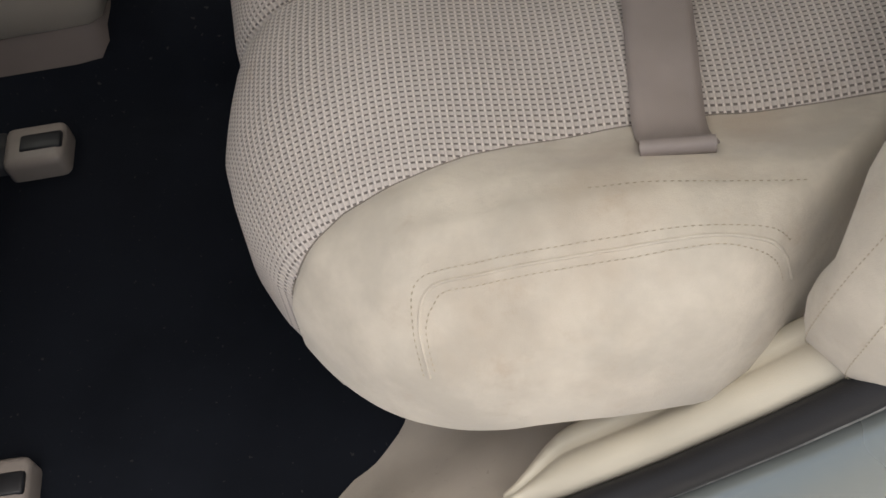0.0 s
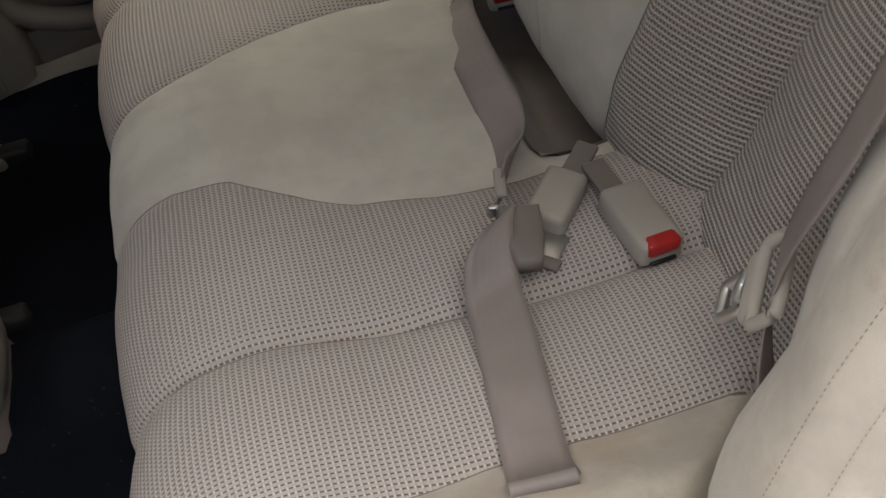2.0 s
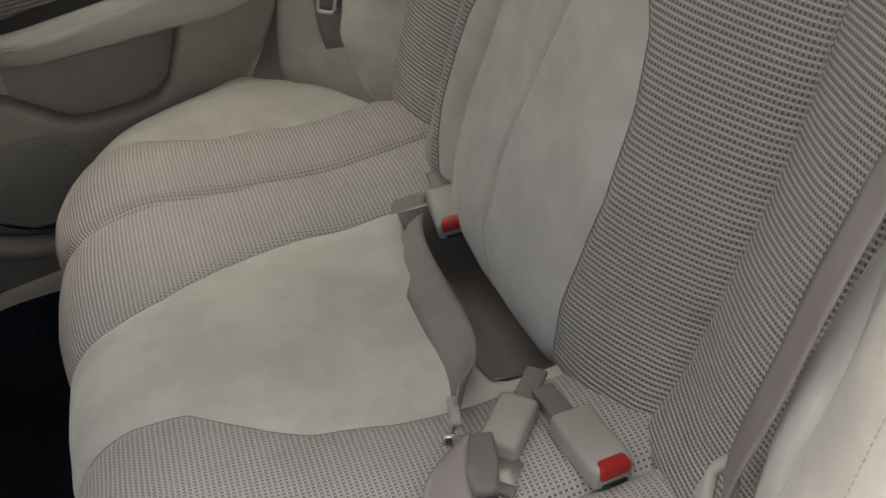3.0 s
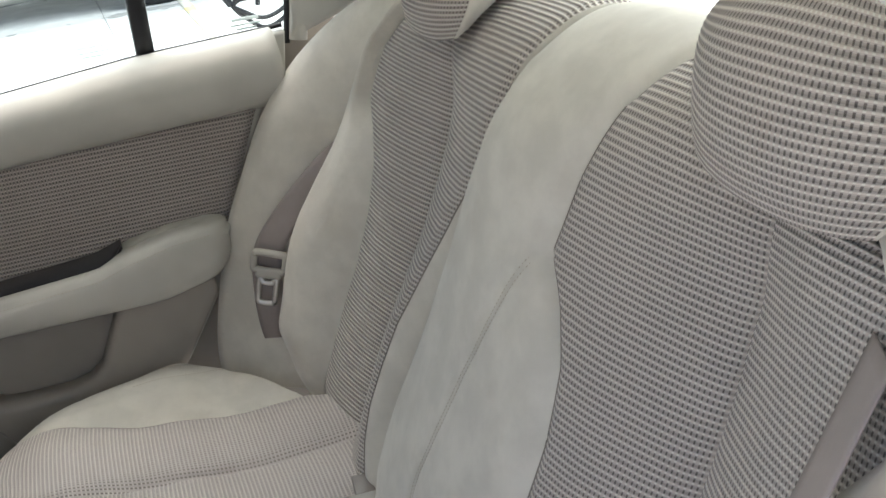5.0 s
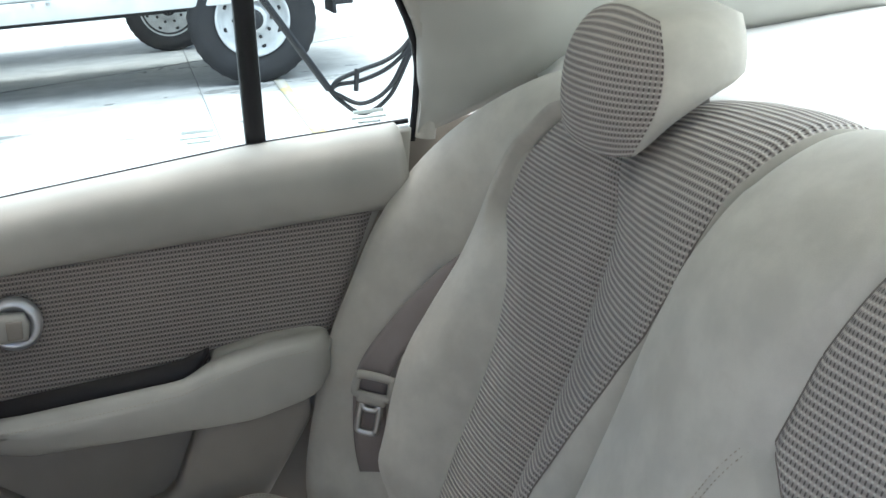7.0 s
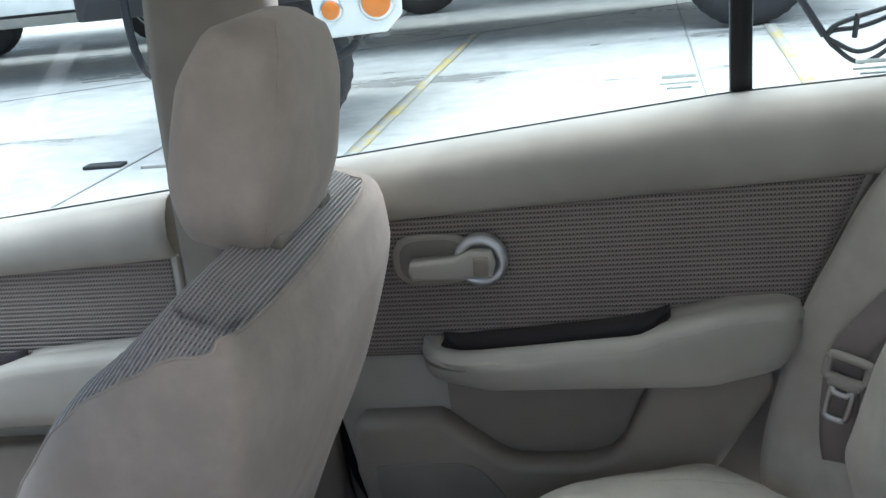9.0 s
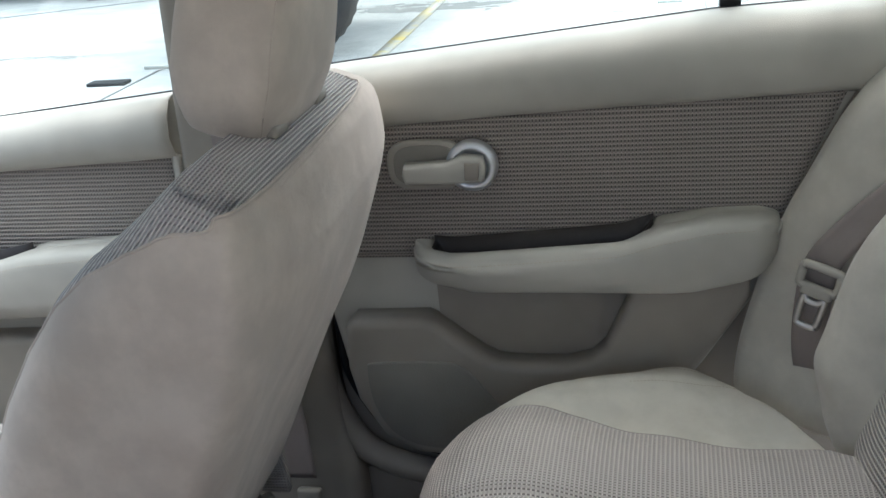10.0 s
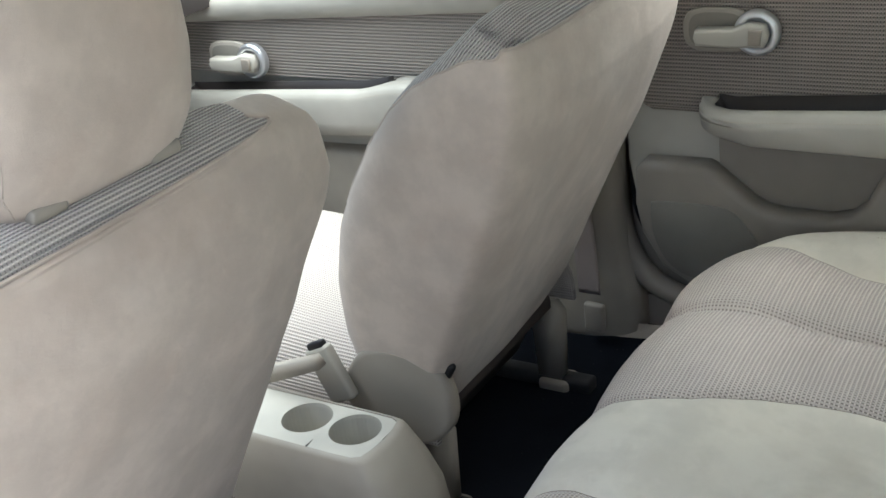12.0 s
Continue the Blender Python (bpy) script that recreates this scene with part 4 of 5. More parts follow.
def armrest(door, x0, x1, top, base, inner, recess):
    """A padded armrest whose top holds a long dark recess with the window switch."""
    rows, pan = [], []
    for f in rounded(60):
        x = x0 + (x1 - x0) * f
        end = min(1.0, min(f, 1 - f) / 0.07)
        full = math.sqrt(1 - (1 - end) ** 2)
        zt, zb = top(x), base(x)
        zm = (zt + zb) / 2 + 0.012
        low = 0.82 if f < 0.5 else 0.45
        zt, zb = zm + (zt - zm) * (low + (1 - low) * full), zm + (zb - zm) * (low + (1 - low) * full)
        yi = 0.676 - (0.676 - inner(x)) * (0.25 + 0.75 * full)
        dep = 0.030 * soft(x, [recess[0], recess[0] + 0.03, recess[1] - 0.035, recess[1]], [0, 1, 1, 0])
        lip = yi + 0.010 + 0.012 * soft(x, [recess[0], recess[0] + 0.04], [1.2, 1.0]) + 0.018 * soft(x, [recess[1] - 0.04, recess[1]], [0, 1])
        lip = max(min(lip, 0.668), yi + 0.017)
        row = [(x, 0.686, zb + 0.006), (x, yi + 0.05, zb + 0.002), (x, yi + 0.02, zb), (x, yi + 0.006, zb + 0.008), (x, yi + 0.001, zb + 0.03), (x, yi, (zt + zb) / 2 + 0.012), (x, yi + 0.001, zt - 0.018), (x, yi + 0.004, zt - 0.007), (x, yi + 0.010, zt - 0.001), (x, lip - 0.004, zt + 0.001), (x, lip, zt - 0.002), (x, lip + 0.003, zt - dep)]
        row.append((x, 0.686, zt - dep + 0.002))
        rows.append(row)
        if recess[0] < x < recess[1]:
            pan.append([(x, lip + 0.003, zt - dep + 0.003), (x, (lip + 0.676) / 2, zt - dep + 0.003), (x, 0.671, zt - dep + 0.004), (x, 0.6725, zt - dep + 0.010), (x, 0.6728, zt + 0.009)])
    rows = [[tuple(np.mean(rows[0], 0))] * len(rows[0])] + rows + [[tuple(np.mean(rows[-1], 0))] * len(rows[0])]
    rest = sheet("armrest", rows, TRIM, door, "padded pale beige armrest", thick=-0.003, flip=True)
    sheet("switch_panel", pan, BROWN, rest, "dark brown switch panel", thick=0.002, flip=True)
    xs = recess[0] + 0.065
    part("window_switch", box((0.034, 0.014, 0.012), 0.003, at=(xs, 0.66, top(xs) - 0.024)), SLEEVE, rest)
    xc = recess[1] - 0.085
    part("grip_pocket", box((0.085, 0.03, 0.014), 0.004, at=(xc, 0.664, top(xc) - 0.026)), BLACK, rest)
    seam = [(x, inner(x) - 0.0012, top(x) - 0.012) for x in np.linspace(x0 + 0.03, x1 - 0.03, 60)]
    stitches("armrest_stitching", seam, rest, 0.0035, 0.0018, 0.0004)
    return rest


def rear_door():
    door = thing("rear_door", "closed rear door with beige armrest, cloth insert and map pocket", "car door", at=(0.1, 0.70, 0.42))
    shell = [(-0.215, 1.008), (-0.216, 0.664), (-0.198, 0.56), (-0.155, 0.484), (-0.10, 0.455), (0.1, 0.44), (0.20, 0.50), (0.29, 0.593), (0.362, 0.70), (0.392, 0.80), (0.432, 0.887), (0.475, 0.963), (0.515, 1.0), (0.525, 1.062), (0.2, 1.046)]
    part("door_panel", slab(shell, 0.035, 0.004, lambda a, b, c: (a, 0.722 - c, b)), TRIM, door, "beige moulded door panel")
    xs = np.linspace(-0.213, 0.505, 50)
    grid = []
    for x in xs:
        s, t = sill_z(x), cloth_top(x)
        grid.append([(x + 0.006 * (1 - f) * (x > 0.48), y, t + (s - t) * f) for y, f in ((0.688, -0.06), (0.673, 0.0), (0.664, 0.08), (0.654, 0.3), (0.650, 0.5), (0.653, 0.72), (0.664, 0.9), (0.678, 0.985), (0.69, 1.0), (0.712, 0.995))])
    sheet("window_ledge", grid, TRIM, door, "rounded pale beige ledge under the window", thick=-0.003)
    grid = []
    for s in np.linspace(0, 1, 60):
        column = []
        for f in np.r_[0, 0.015, np.linspace(0.05, 0.95, 16), 0.985, 1]:
            end = 0.366 + 0.098 * f
            x = -0.198 + (end + 0.198) * s
            b = 0.752 + 0.02 * soft(x, [-0.2, -0.17], [1, 0])
            column.append((x, 0.676 + 0.008 * (f < 0.02 or f > 0.985 or s in (0.0, 1.0)), b + (cloth_top(x) - 0.003 - b) * f))
        grid.append(column)
    grid = np.array(grid)
    uv = np.stack([grid[..., 2], grid[..., 0]], -1)
    sheet("cloth_insert", grid, RIB_DOOR, door, "ribbed taupe cloth insert", uv)
    top = lambda x: interp(x, [-0.08, -0.03, 0.19, 0.24, 0.30, 0.39], [0.782, 0.776, 0.792, 0.808, 0.818, 0.820])
    base = lambda x: interp(x, [-0.08, 0.0, 0.28, 0.34, 0.39], [0.735, 0.722, 0.722, 0.732, 0.75])
    armrest(door, -0.083, 0.386, top, base, lambda x: interp(x, [-0.08, 0.0, 0.25, 0.39], [0.625, 0.612, 0.606, 0.625]), (-0.062, 0.235))
    inner_handle(door, 0.004, 0.887)
    low = [(-0.192, 0.60), (-0.19, 0.662), (-0.178, 0.674), (-0.075, 0.676), (-0.058, 0.668), (0.0, 0.622), (0.02, 0.612), (0.05, 0.609), (0.115, 0.609), (0.145, 0.617), (0.165, 0.635), (0.198, 0.705), (0.21, 0.727), (0.35, 0.735), (0.352, 0.70), (0.285, 0.598), (0.20, 0.51), (0.10, 0.452), (-0.10, 0.466), (-0.148, 0.492), (-0.182, 0.55)]
    part("lower_panel", slab(low, 0.046, 0.014, lambda a, b, c: (a, 0.69 - c * (1 - 0.35 * soft(a, [0.16, 0.3], [0, 1])), b), 4), TRIM_HARD, door, "beige lower panel with a map pocket lip")
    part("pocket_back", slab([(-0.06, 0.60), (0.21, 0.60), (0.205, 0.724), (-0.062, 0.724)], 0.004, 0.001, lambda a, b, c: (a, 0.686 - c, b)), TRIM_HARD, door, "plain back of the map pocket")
    grille = smooth_line([(-0.162, 0.60), (-0.15, 0.612), (-0.06, 0.614), (-0.028, 0.606), (0.0, 0.575), (0.03, 0.53), (0.05, 0.49), (0.0, 0.478), (-0.09, 0.482), (-0.135, 0.505), (-0.158, 0.55)], 44, True)
    part("speaker_grille", slab([tuple(p) for p in grille], 0.004, 0.002, lambda a, b, c: (a, 0.645 - c, b)), GRILLE, door, "dark beige speaker grille")
    # window: pane, divider, seals and frame
    outline = [(-0.205, 1.0), (0.53, 1.056), (0.545, 1.12), (0.53, 1.2), (0.47, 1.285), (0.38, 1.352), (0.2, 1.38), (-0.16, 1.385)]
    lean = lambda z: 0.722 - 0.10 * max(0.0, (z - 1.05) / 0.33) ** 1.5
    pane = part("window_pane", slab(outline, 0.004, 0, lambda a, b, c: (a, lean(b) + c, b)), GLASS, door, smooth=False)
    pane.visible_shadow = False
    bar = [[(0.326 + w + 0.006 * f, lean(1.05 + 0.32 * f) - 0.008 + d, 1.05 + 0.32 * f) for w, d in ((-0.0135, 0.008), (-0.012, -0.004), (0, -0.006), (0.012, -0.004), (0.0135, 0.008))] for f in np.linspace(0, 1, 10)]
    sheet("window_divider", bar, BLACK, door, "black window divider bar", thick=0.003, flip=True)
    seal = [(x, 0.709, sill_z(x) + 0.001) for x in np.linspace(-0.213, 0.525, 40)]
    sheet("window_seal", tube(seal, 0.0035, 8), RUBBER, door, ring=True)
    frame = [(0.529, 0.716, 1.04), (0.540, 0.716, 1.10), (0.543, 0.708, 1.15), (0.528, 0.69, 1.21), (0.485, 0.665, 1.29), (0.40, 0.642, 1.36), (0.2, 0.632, 1.388), (-0.2, 0.63, 1.395)]
    sheet("window_frame", tube(frame, 0.005, 10, 46), RUBBER, door, ring=True)
    frame = [(x + 0.017, y - 0.004, z + 0.003) for x, y, z in frame]
    sheet("frame_trim", tube(frame, 0.014, 10, 46), TRIM, door, "pale window frame trim", ring=True)
    for x in (0.255, 0.475):
        mark = part("glass_mark", box((0.040, 0.0006, 0.005), 0.0002, 1, (x, lean(1.085) - 0.002, 1.086)), ETCH, pane)
        for k, w in enumerate((0.046, 0.03)):
            part("glass_mark", box((w, 0.0006, 0.003), 0.0002, 1, (x, lean(1.08) - 0.002, 1.078 - 0.006 * k)), ETCH, pane)
    return door


rear_door()


# ---- front door, closed ----
def front_door():
    door = thing("front_door", "closed front door with ribbed cloth insert and beige armrest", "car door", at=(-0.85, 0.70, 0.42))
    shell = [(-0.425, 0.985), (-0.425, 0.36), (-1.4, 0.36), (-1.4, 0.90)]
    part("door_panel", slab(shell, 0.03, 0.004, lambda a, b, c: (a, 0.735 - c, b)), TRIM, door, "beige moulded door panel")
    grid = []
    for x in np.linspace(-1.38, -0.428, 40):
        s, t = sill_z(x), cloth_top(x)
        grid.append([(x, y, t + (s - t) * f) for y, f in ((0.70, -0.06), (0.688, 0.0), (0.68, 0.1), (0.672, 0.35), (0.676, 0.7), (0.69, 0.95), (0.70, 1.0), (0.722, 0.99))])
    sheet("window_ledge", grid, TRIM, door, "rounded pale beige ledge under the window", thick=-0.003)
    grid = np.array([[(x, 0.692, 0.765 + (cloth_top(x) - 0.003 - 0.765) * f) for f in np.linspace(0, 1, 14)] for x in np.linspace(-1.36, -0.44, 50)])
    sheet("cloth_insert", grid, RIB_DOOR, door, "ribbed taupe cloth insert", np.stack([grid[..., 2], grid[..., 0]], -1))
    part("insert_end", box((0.01, 0.012, 0.14), 0.003, at=(-0.431, 0.69, 0.835)), TRIM, door)
    top = lambda x: interp(x, [-1.2, -0.72, -0.66, -0.5, -0.44], [0.735, 0.765, 0.778, 0.79, 0.792])
    base = lambda x: interp(x, [-1.2, -0.44], [0.65, 0.69])
    rest = armrest(door, -1.2, -0.43, top, base, lambda x: 0.628, (-1.15, -0.66))
    inner_handle(door, -0.975, 0.802)
    part("lower_panel", slab([(-1.38, 0.40), (-0.44, 0.40), (-0.44, 0.60), (-0.52, 0.64), (-1.38, 0.62)], 0.05, 0.014, lambda a, b, c: (a, 0.715 - c, b), 3), TRIM_HARD, door, "beige lower door panel")
    outline = [(-0.42, 0.98), (-0.36, 1.37), (-0.95, 1.33), (-1.38, 0.90)]
    pane = part("window_pane", slab(outline, 0.004, 0, lambda a, b, c: (a, 0.728 - 0.10 * max(0.0, (b - 1.0) / 0.36) + c, b)), GLASS, door, smooth=False)
    pane.visible_shadow = False
    sheet("window_seal", tube([(x, 0.719, sill_z(x) + 0.001) for x in np.linspace(-1.38, -0.42, 30)], 0.0035, 8), RUBBER, door, ring=True)
    mark = part("glass_mark", box((0.04, 0.0006, 0.005), 0.0002, 1, (-0.45, 0.72, 1.02)), ETCH, pane)
    door.location.x += 0.018
    return door


front_door()


# ---- front seats ----
def front_seat(label):
    """One front seat, built round the far one's place: backrest loft with a plain cover, ribbed face, headrest, base and cover."""
    seat = thing("front_seat", label, "car seat", "front seats", at=(-0.3, 0.335, 0.3))
    yc = 0.335
    spine = smooth_line([(-0.338, 0.49), (-0.282, 0.62), (-0.222, 0.755), (-0.172, 0.87), (-0.148, 0.96), (-0.145, 1.045)], 54)
    out = np.array((0.93, 0, -0.36))  # to the rear
    k = np.linspace(0, 2 * math.pi, 72, endpoint=False)
    c, s = np.cos(k), np.sin(k)
    rings = []
    levels = np.r_[np.linspace(0, 0.69, 34), np.linspace(0.7, 1, 46)]
    for f in levels:
        px, pz = (np.interp(f, np.linspace(0, 1, 54), spine[:, q]) for q in (0, 1))
        half = interp(f, [0, 0.06, 0.3, 0.6, 0.8, 0.9, 0.96, 1.0], [0.20, 0.222, 0.238, 0.242, 0.247, 0.240, 0.222, 0.175])
        rear = interp(f, [0, 0.1, 0.5, 0.8, 0.93, 1.0], [0.02, 0.03, 0.042, 0.042, 0.034, 0.016])
        front = interp(f, [0, 0.1, 0.2, 0.3, 0.4, 0.5, 0.6, 0.7, 0.8, 0.88, 0.95, 1.0], [0.10, 0.155, 0.185, 0.197, 0.198, 0.19, 0.172, 0.145, 0.108, 0.078, 0.052, 0.03])
        pw = np.where(s > 0, 3.2, 6.5)
        cc, ss = np.sign(c) * abs(c) ** (2 / pw), np.sign(s) * abs(s) ** (2 / pw)
        depth = np.where(ss > 0, rear, front)
        hollow = 0.05 * np.clip(1 - (cc / 0.75) ** 2, 0, 1) * (ss < -0.5) * math.sin(math.pi * min(1, f * 1.02))
        wide = half + (cc > 0) * (0.034 * soft(f, [0.55, 0.8, 0.93, 1.0], [0, 1, 1, 0]) - 0.022 * soft(f, [0.1, 0.55], [1, 0]))
        pts = np.array((px, yc, pz)) + np.stack([cc * 0, cc * wide, cc * 0], 1) + (ss * depth + hollow)[:, None] * out
        wob = np.array([0.005 * noise.noise(Vector((p[0] * 7, p[1] * 9, p[2] * 7))) for p in pts])
        rings.append(pts + wob[:, None] * out)
    rings = np.array(rings)
    n = len(k)
    far = np.r_[0, np.linalg.norm(np.diff(rings[:, 18], axis=0), axis=1).cumsum()]

    # the seam between plain rear cover and ribbed face runs up the inner side and across the top of the back
    def strip(name, lo, hi, count, material, text, weave=False):
        grid = []
        for f, ring in zip(levels, rings):
            cols = np.linspace(lo(f), hi(f), count)
            grid.append(np.stack([np.interp(cols, np.arange(-n, 2 * n), np.tile(ring[:, q], 3)) for q in range(3)], 1))
        grid = np.array(grid)
        uv = None
        if weave:
            uv = np.stack([grid[..., 0] - 0.8 * grid[..., 2], grid[..., 1]], -1)
        return sheet(name, grid, material, seat, text, uv, flip=True)

    def border(f):
        """Column of the seam at height f: forward on the inner side low down, then round the corner and across the rear."""
        if f < 0.955:
            v = interp(f, [0, 0.45, 0.6, 0.72, 0.80, 0.86, 0.90, 0.925, 0.942, 0.950, 0.955], [-0.96, -0.952, -0.928, -0.875, -0.785, -0.615, -0.38, -0.12, 0.2, 0.5, 0.8])
            return 36 - math.copysign(math.asin(abs(v) ** (1.6 if v > 0 else 3.25)), v) / (2 * math.pi) * n
        return interp(f, [0.955, 0.961, 0.967, 0.972, 0.978, 1.0], [27.1, 20.5, 14, 8, 4, 3])

    strip("rear_cover", lambda f: -8, border, 60, COVER, "plain beige cloth cover of the seat back")
    strip("back_face", border, lambda f: 64, 60, RIB_BAND, "ribbed cloth front and top of the seat back", True)
    line = np.array([[np.interp(border(f), np.arange(-n, 2 * n), np.tile(ring[:, q], 3)) for q in range(3)] for f, ring in zip(levels, rings)])
    sheet("cover_piping", tube(smooth_line(line[2:], 160), 0.0016, 6), COVER, seat, ring=True)
    lid = np.array([rings[-1], np.repeat(rings[-1].mean(0)[None], n, 0)])
    sheet("top_cap", lid, RIB_BAND, seat, "ribbed cloth top", np.stack([lid[..., 0] - 0.8 * lid[..., 2], lid[..., 1]], -1), ring=True, flip=True)
    # headrest with collars and posts
    up = np.array((-0.05, 0, 1.0))
    hc = np.array((-0.155, yc, 1.136))
    hrings = []
    for f in rounded(30):
        h = -0.100 + 0.204 * f
        half = interp(f, [0, 0.06, 0.2, 0.5, 0.8, 0.93, 1.0], [0.06, 0.10, 0.116, 0.117, 0.102, 0.08, 0.04])
        thick = interp(f, [0, 0.08, 0.3, 0.7, 0.92, 1.0], [0.022, 0.04, 0.05, 0.048, 0.036, 0.012])
        power = 3.2
        cc, ss = np.sign(c) * abs(c) ** (2 / power), np.sign(s) * abs(s) ** (2 / power)
        tilt = np.array((-0.18, 0, 1.0))
        hrings.append(hc + np.array((0.22, 0, 1.0)) * h + np.stack([cc * 0, cc * half, cc * 0], 1) + (np.where(ss > 0, thick, thick * 1.55) * ss)[:, None] * np.array((0.97, 0, -0.2)))
    caps = [np.repeat(r.mean(0)[None], n, 0) for r in (hrings[0], hrings[-1])]
    rest = sheet("headrest", [caps[0], *hrings, caps[1]], COVER, seat, "plain beige cloth headrest", ring=True, flip=True)
    sheet("headrest_seam", tube(np.array(hrings)[2:-2, 29] - out * 0.0003, 0.0010, 6), COVER, rest, ring=True)
    for q in (-0.065, 0.065):
        foot = np.array((-0.148, yc + q, 1.036))
        sheet("post", tube([foot, foot + up * 0.05], 0.0065, 10), STEEL, rest, ring=True)
        part("collar", box((0.030, 0.038, 0.014), 0.005, 3, tuple(foot + up * 0.012), (0, 4, 0)), TRIM_HARD, rest)
    # recliner cover, seat base and its rail
    cover = smooth_line([(-0.41, 0.50), (-0.405, 0.545), (-0.37, 0.588), (-0.31, 0.60), (-0.262, 0.59), (-0.238, 0.545), (-0.245, 0.49), (-0.29, 0.455), (-0.36, 0.455)], 36, True)
    for y, d in ((0.132, -1),):
        part("recliner_cover", slab([(p[0] - 0.034, p[1]) for p in cover], 0.024, 0.008, lambda a, b, cc: (a, y + d * cc, b), 4), TRIM_HARD, seat, "beige plastic recliner cover")
    part("recliner_slot", box((0.014, 0.012, 0.03), 0.005, 2, (-0.28, 0.128, 0.572), (0, 30, 0)), BLACK, seat)
    rows = []
    for f in rounded(24):
        y = yc - 0.225 + 0.45 * f
        edge = math.sqrt(max(0.0, 1 - abs(2 * f - 1) ** 3.5))
        row = []
        for q in np.linspace(0, 1, 34):
            x = -0.30 - 0.54 * q
            top = 0.575 + 0.03 * soft(q, [0.2, 0.9], [0, 1]) + 0.03 * abs(2 * f - 1) ** 2 - 0.09 * max(0.0, (q - 0.85) / 0.15) ** 2
            row.append((x, y, 0.46 + (top - 0.46) * edge))
        rows.append(row)
    sheet("seat_cushion", rows, RIB_SEAT, seat, "pale ribbed front cushion", thick=-0.01, flip=True)
    # The base's dark brown includes the shade beneath the seat.
    part("seat_base", slab([(-0.335, 0.485), (-0.33, 0.455), (-0.36, 0.44), (-0.40, 0.36), (-0.82, 0.36), (-0.86, 0.485)], 0.40, 0.01, lambda a, b, cc: (a, 0.135 + cc, b)), UNDERSIDE, seat, "underside of the seat, with its shade in the dark brown")
    for y in (0.17, 0.54):
        part("seat_rail", box((0.60, 0.034, 0.03), 0.006, 2, (-0.57, y, 0.305)), CHASSIS, seat)
        leg = part("rail_leg", slab([(-0.322, 0.30), (-0.362, 0.30), (-0.37, 0.44), (-0.33, 0.46), (-0.315, 0.44)], 0.03, 0.005, lambda a, b, cc: (a, y - 0.015 + cc, b)), TRIM_HARD, seat)
        part("rail_cover", box((0.055, 0.052, 0.03), 0.008, 3, (-0.335, y, 0.302)), TRIM_HARD, leg, "beige cover on the rail's end")
        part("cover_slot", box((0.05, 0.02, 0.012), 0.003, 2, (-0.332, y, 0.314)), BLACK, leg)
    return seat


front = front_seat("beige cloth front seat with a plain back and headrest")
front.location.x += 0.035
driver = copy_thing(front, pose(-0.385, -0.357, 0.293))
tagged(driver, "beige cloth front seat set further forward, beside the console")
for y in (-0.172, -0.552):
    part("floor_rail", box((0.50, 0.03, 0.026), 0.006, 2, (-0.58, y, 0.303)), CHASSIS, driver)
    # Darker than the other rail covers: the seat's shade is in the colour.
    part("rail_cover", box((0.066, 0.054, 0.042), 0.009, 3, (-0.318, y, 0.307)), SLEEVE, driver, "beige cover on the rail's end")
    part("cover_slot", box((0.045, 0.022, 0.012), 0.003, 2, (-0.310, y, 0.324)), BLACK, driver)


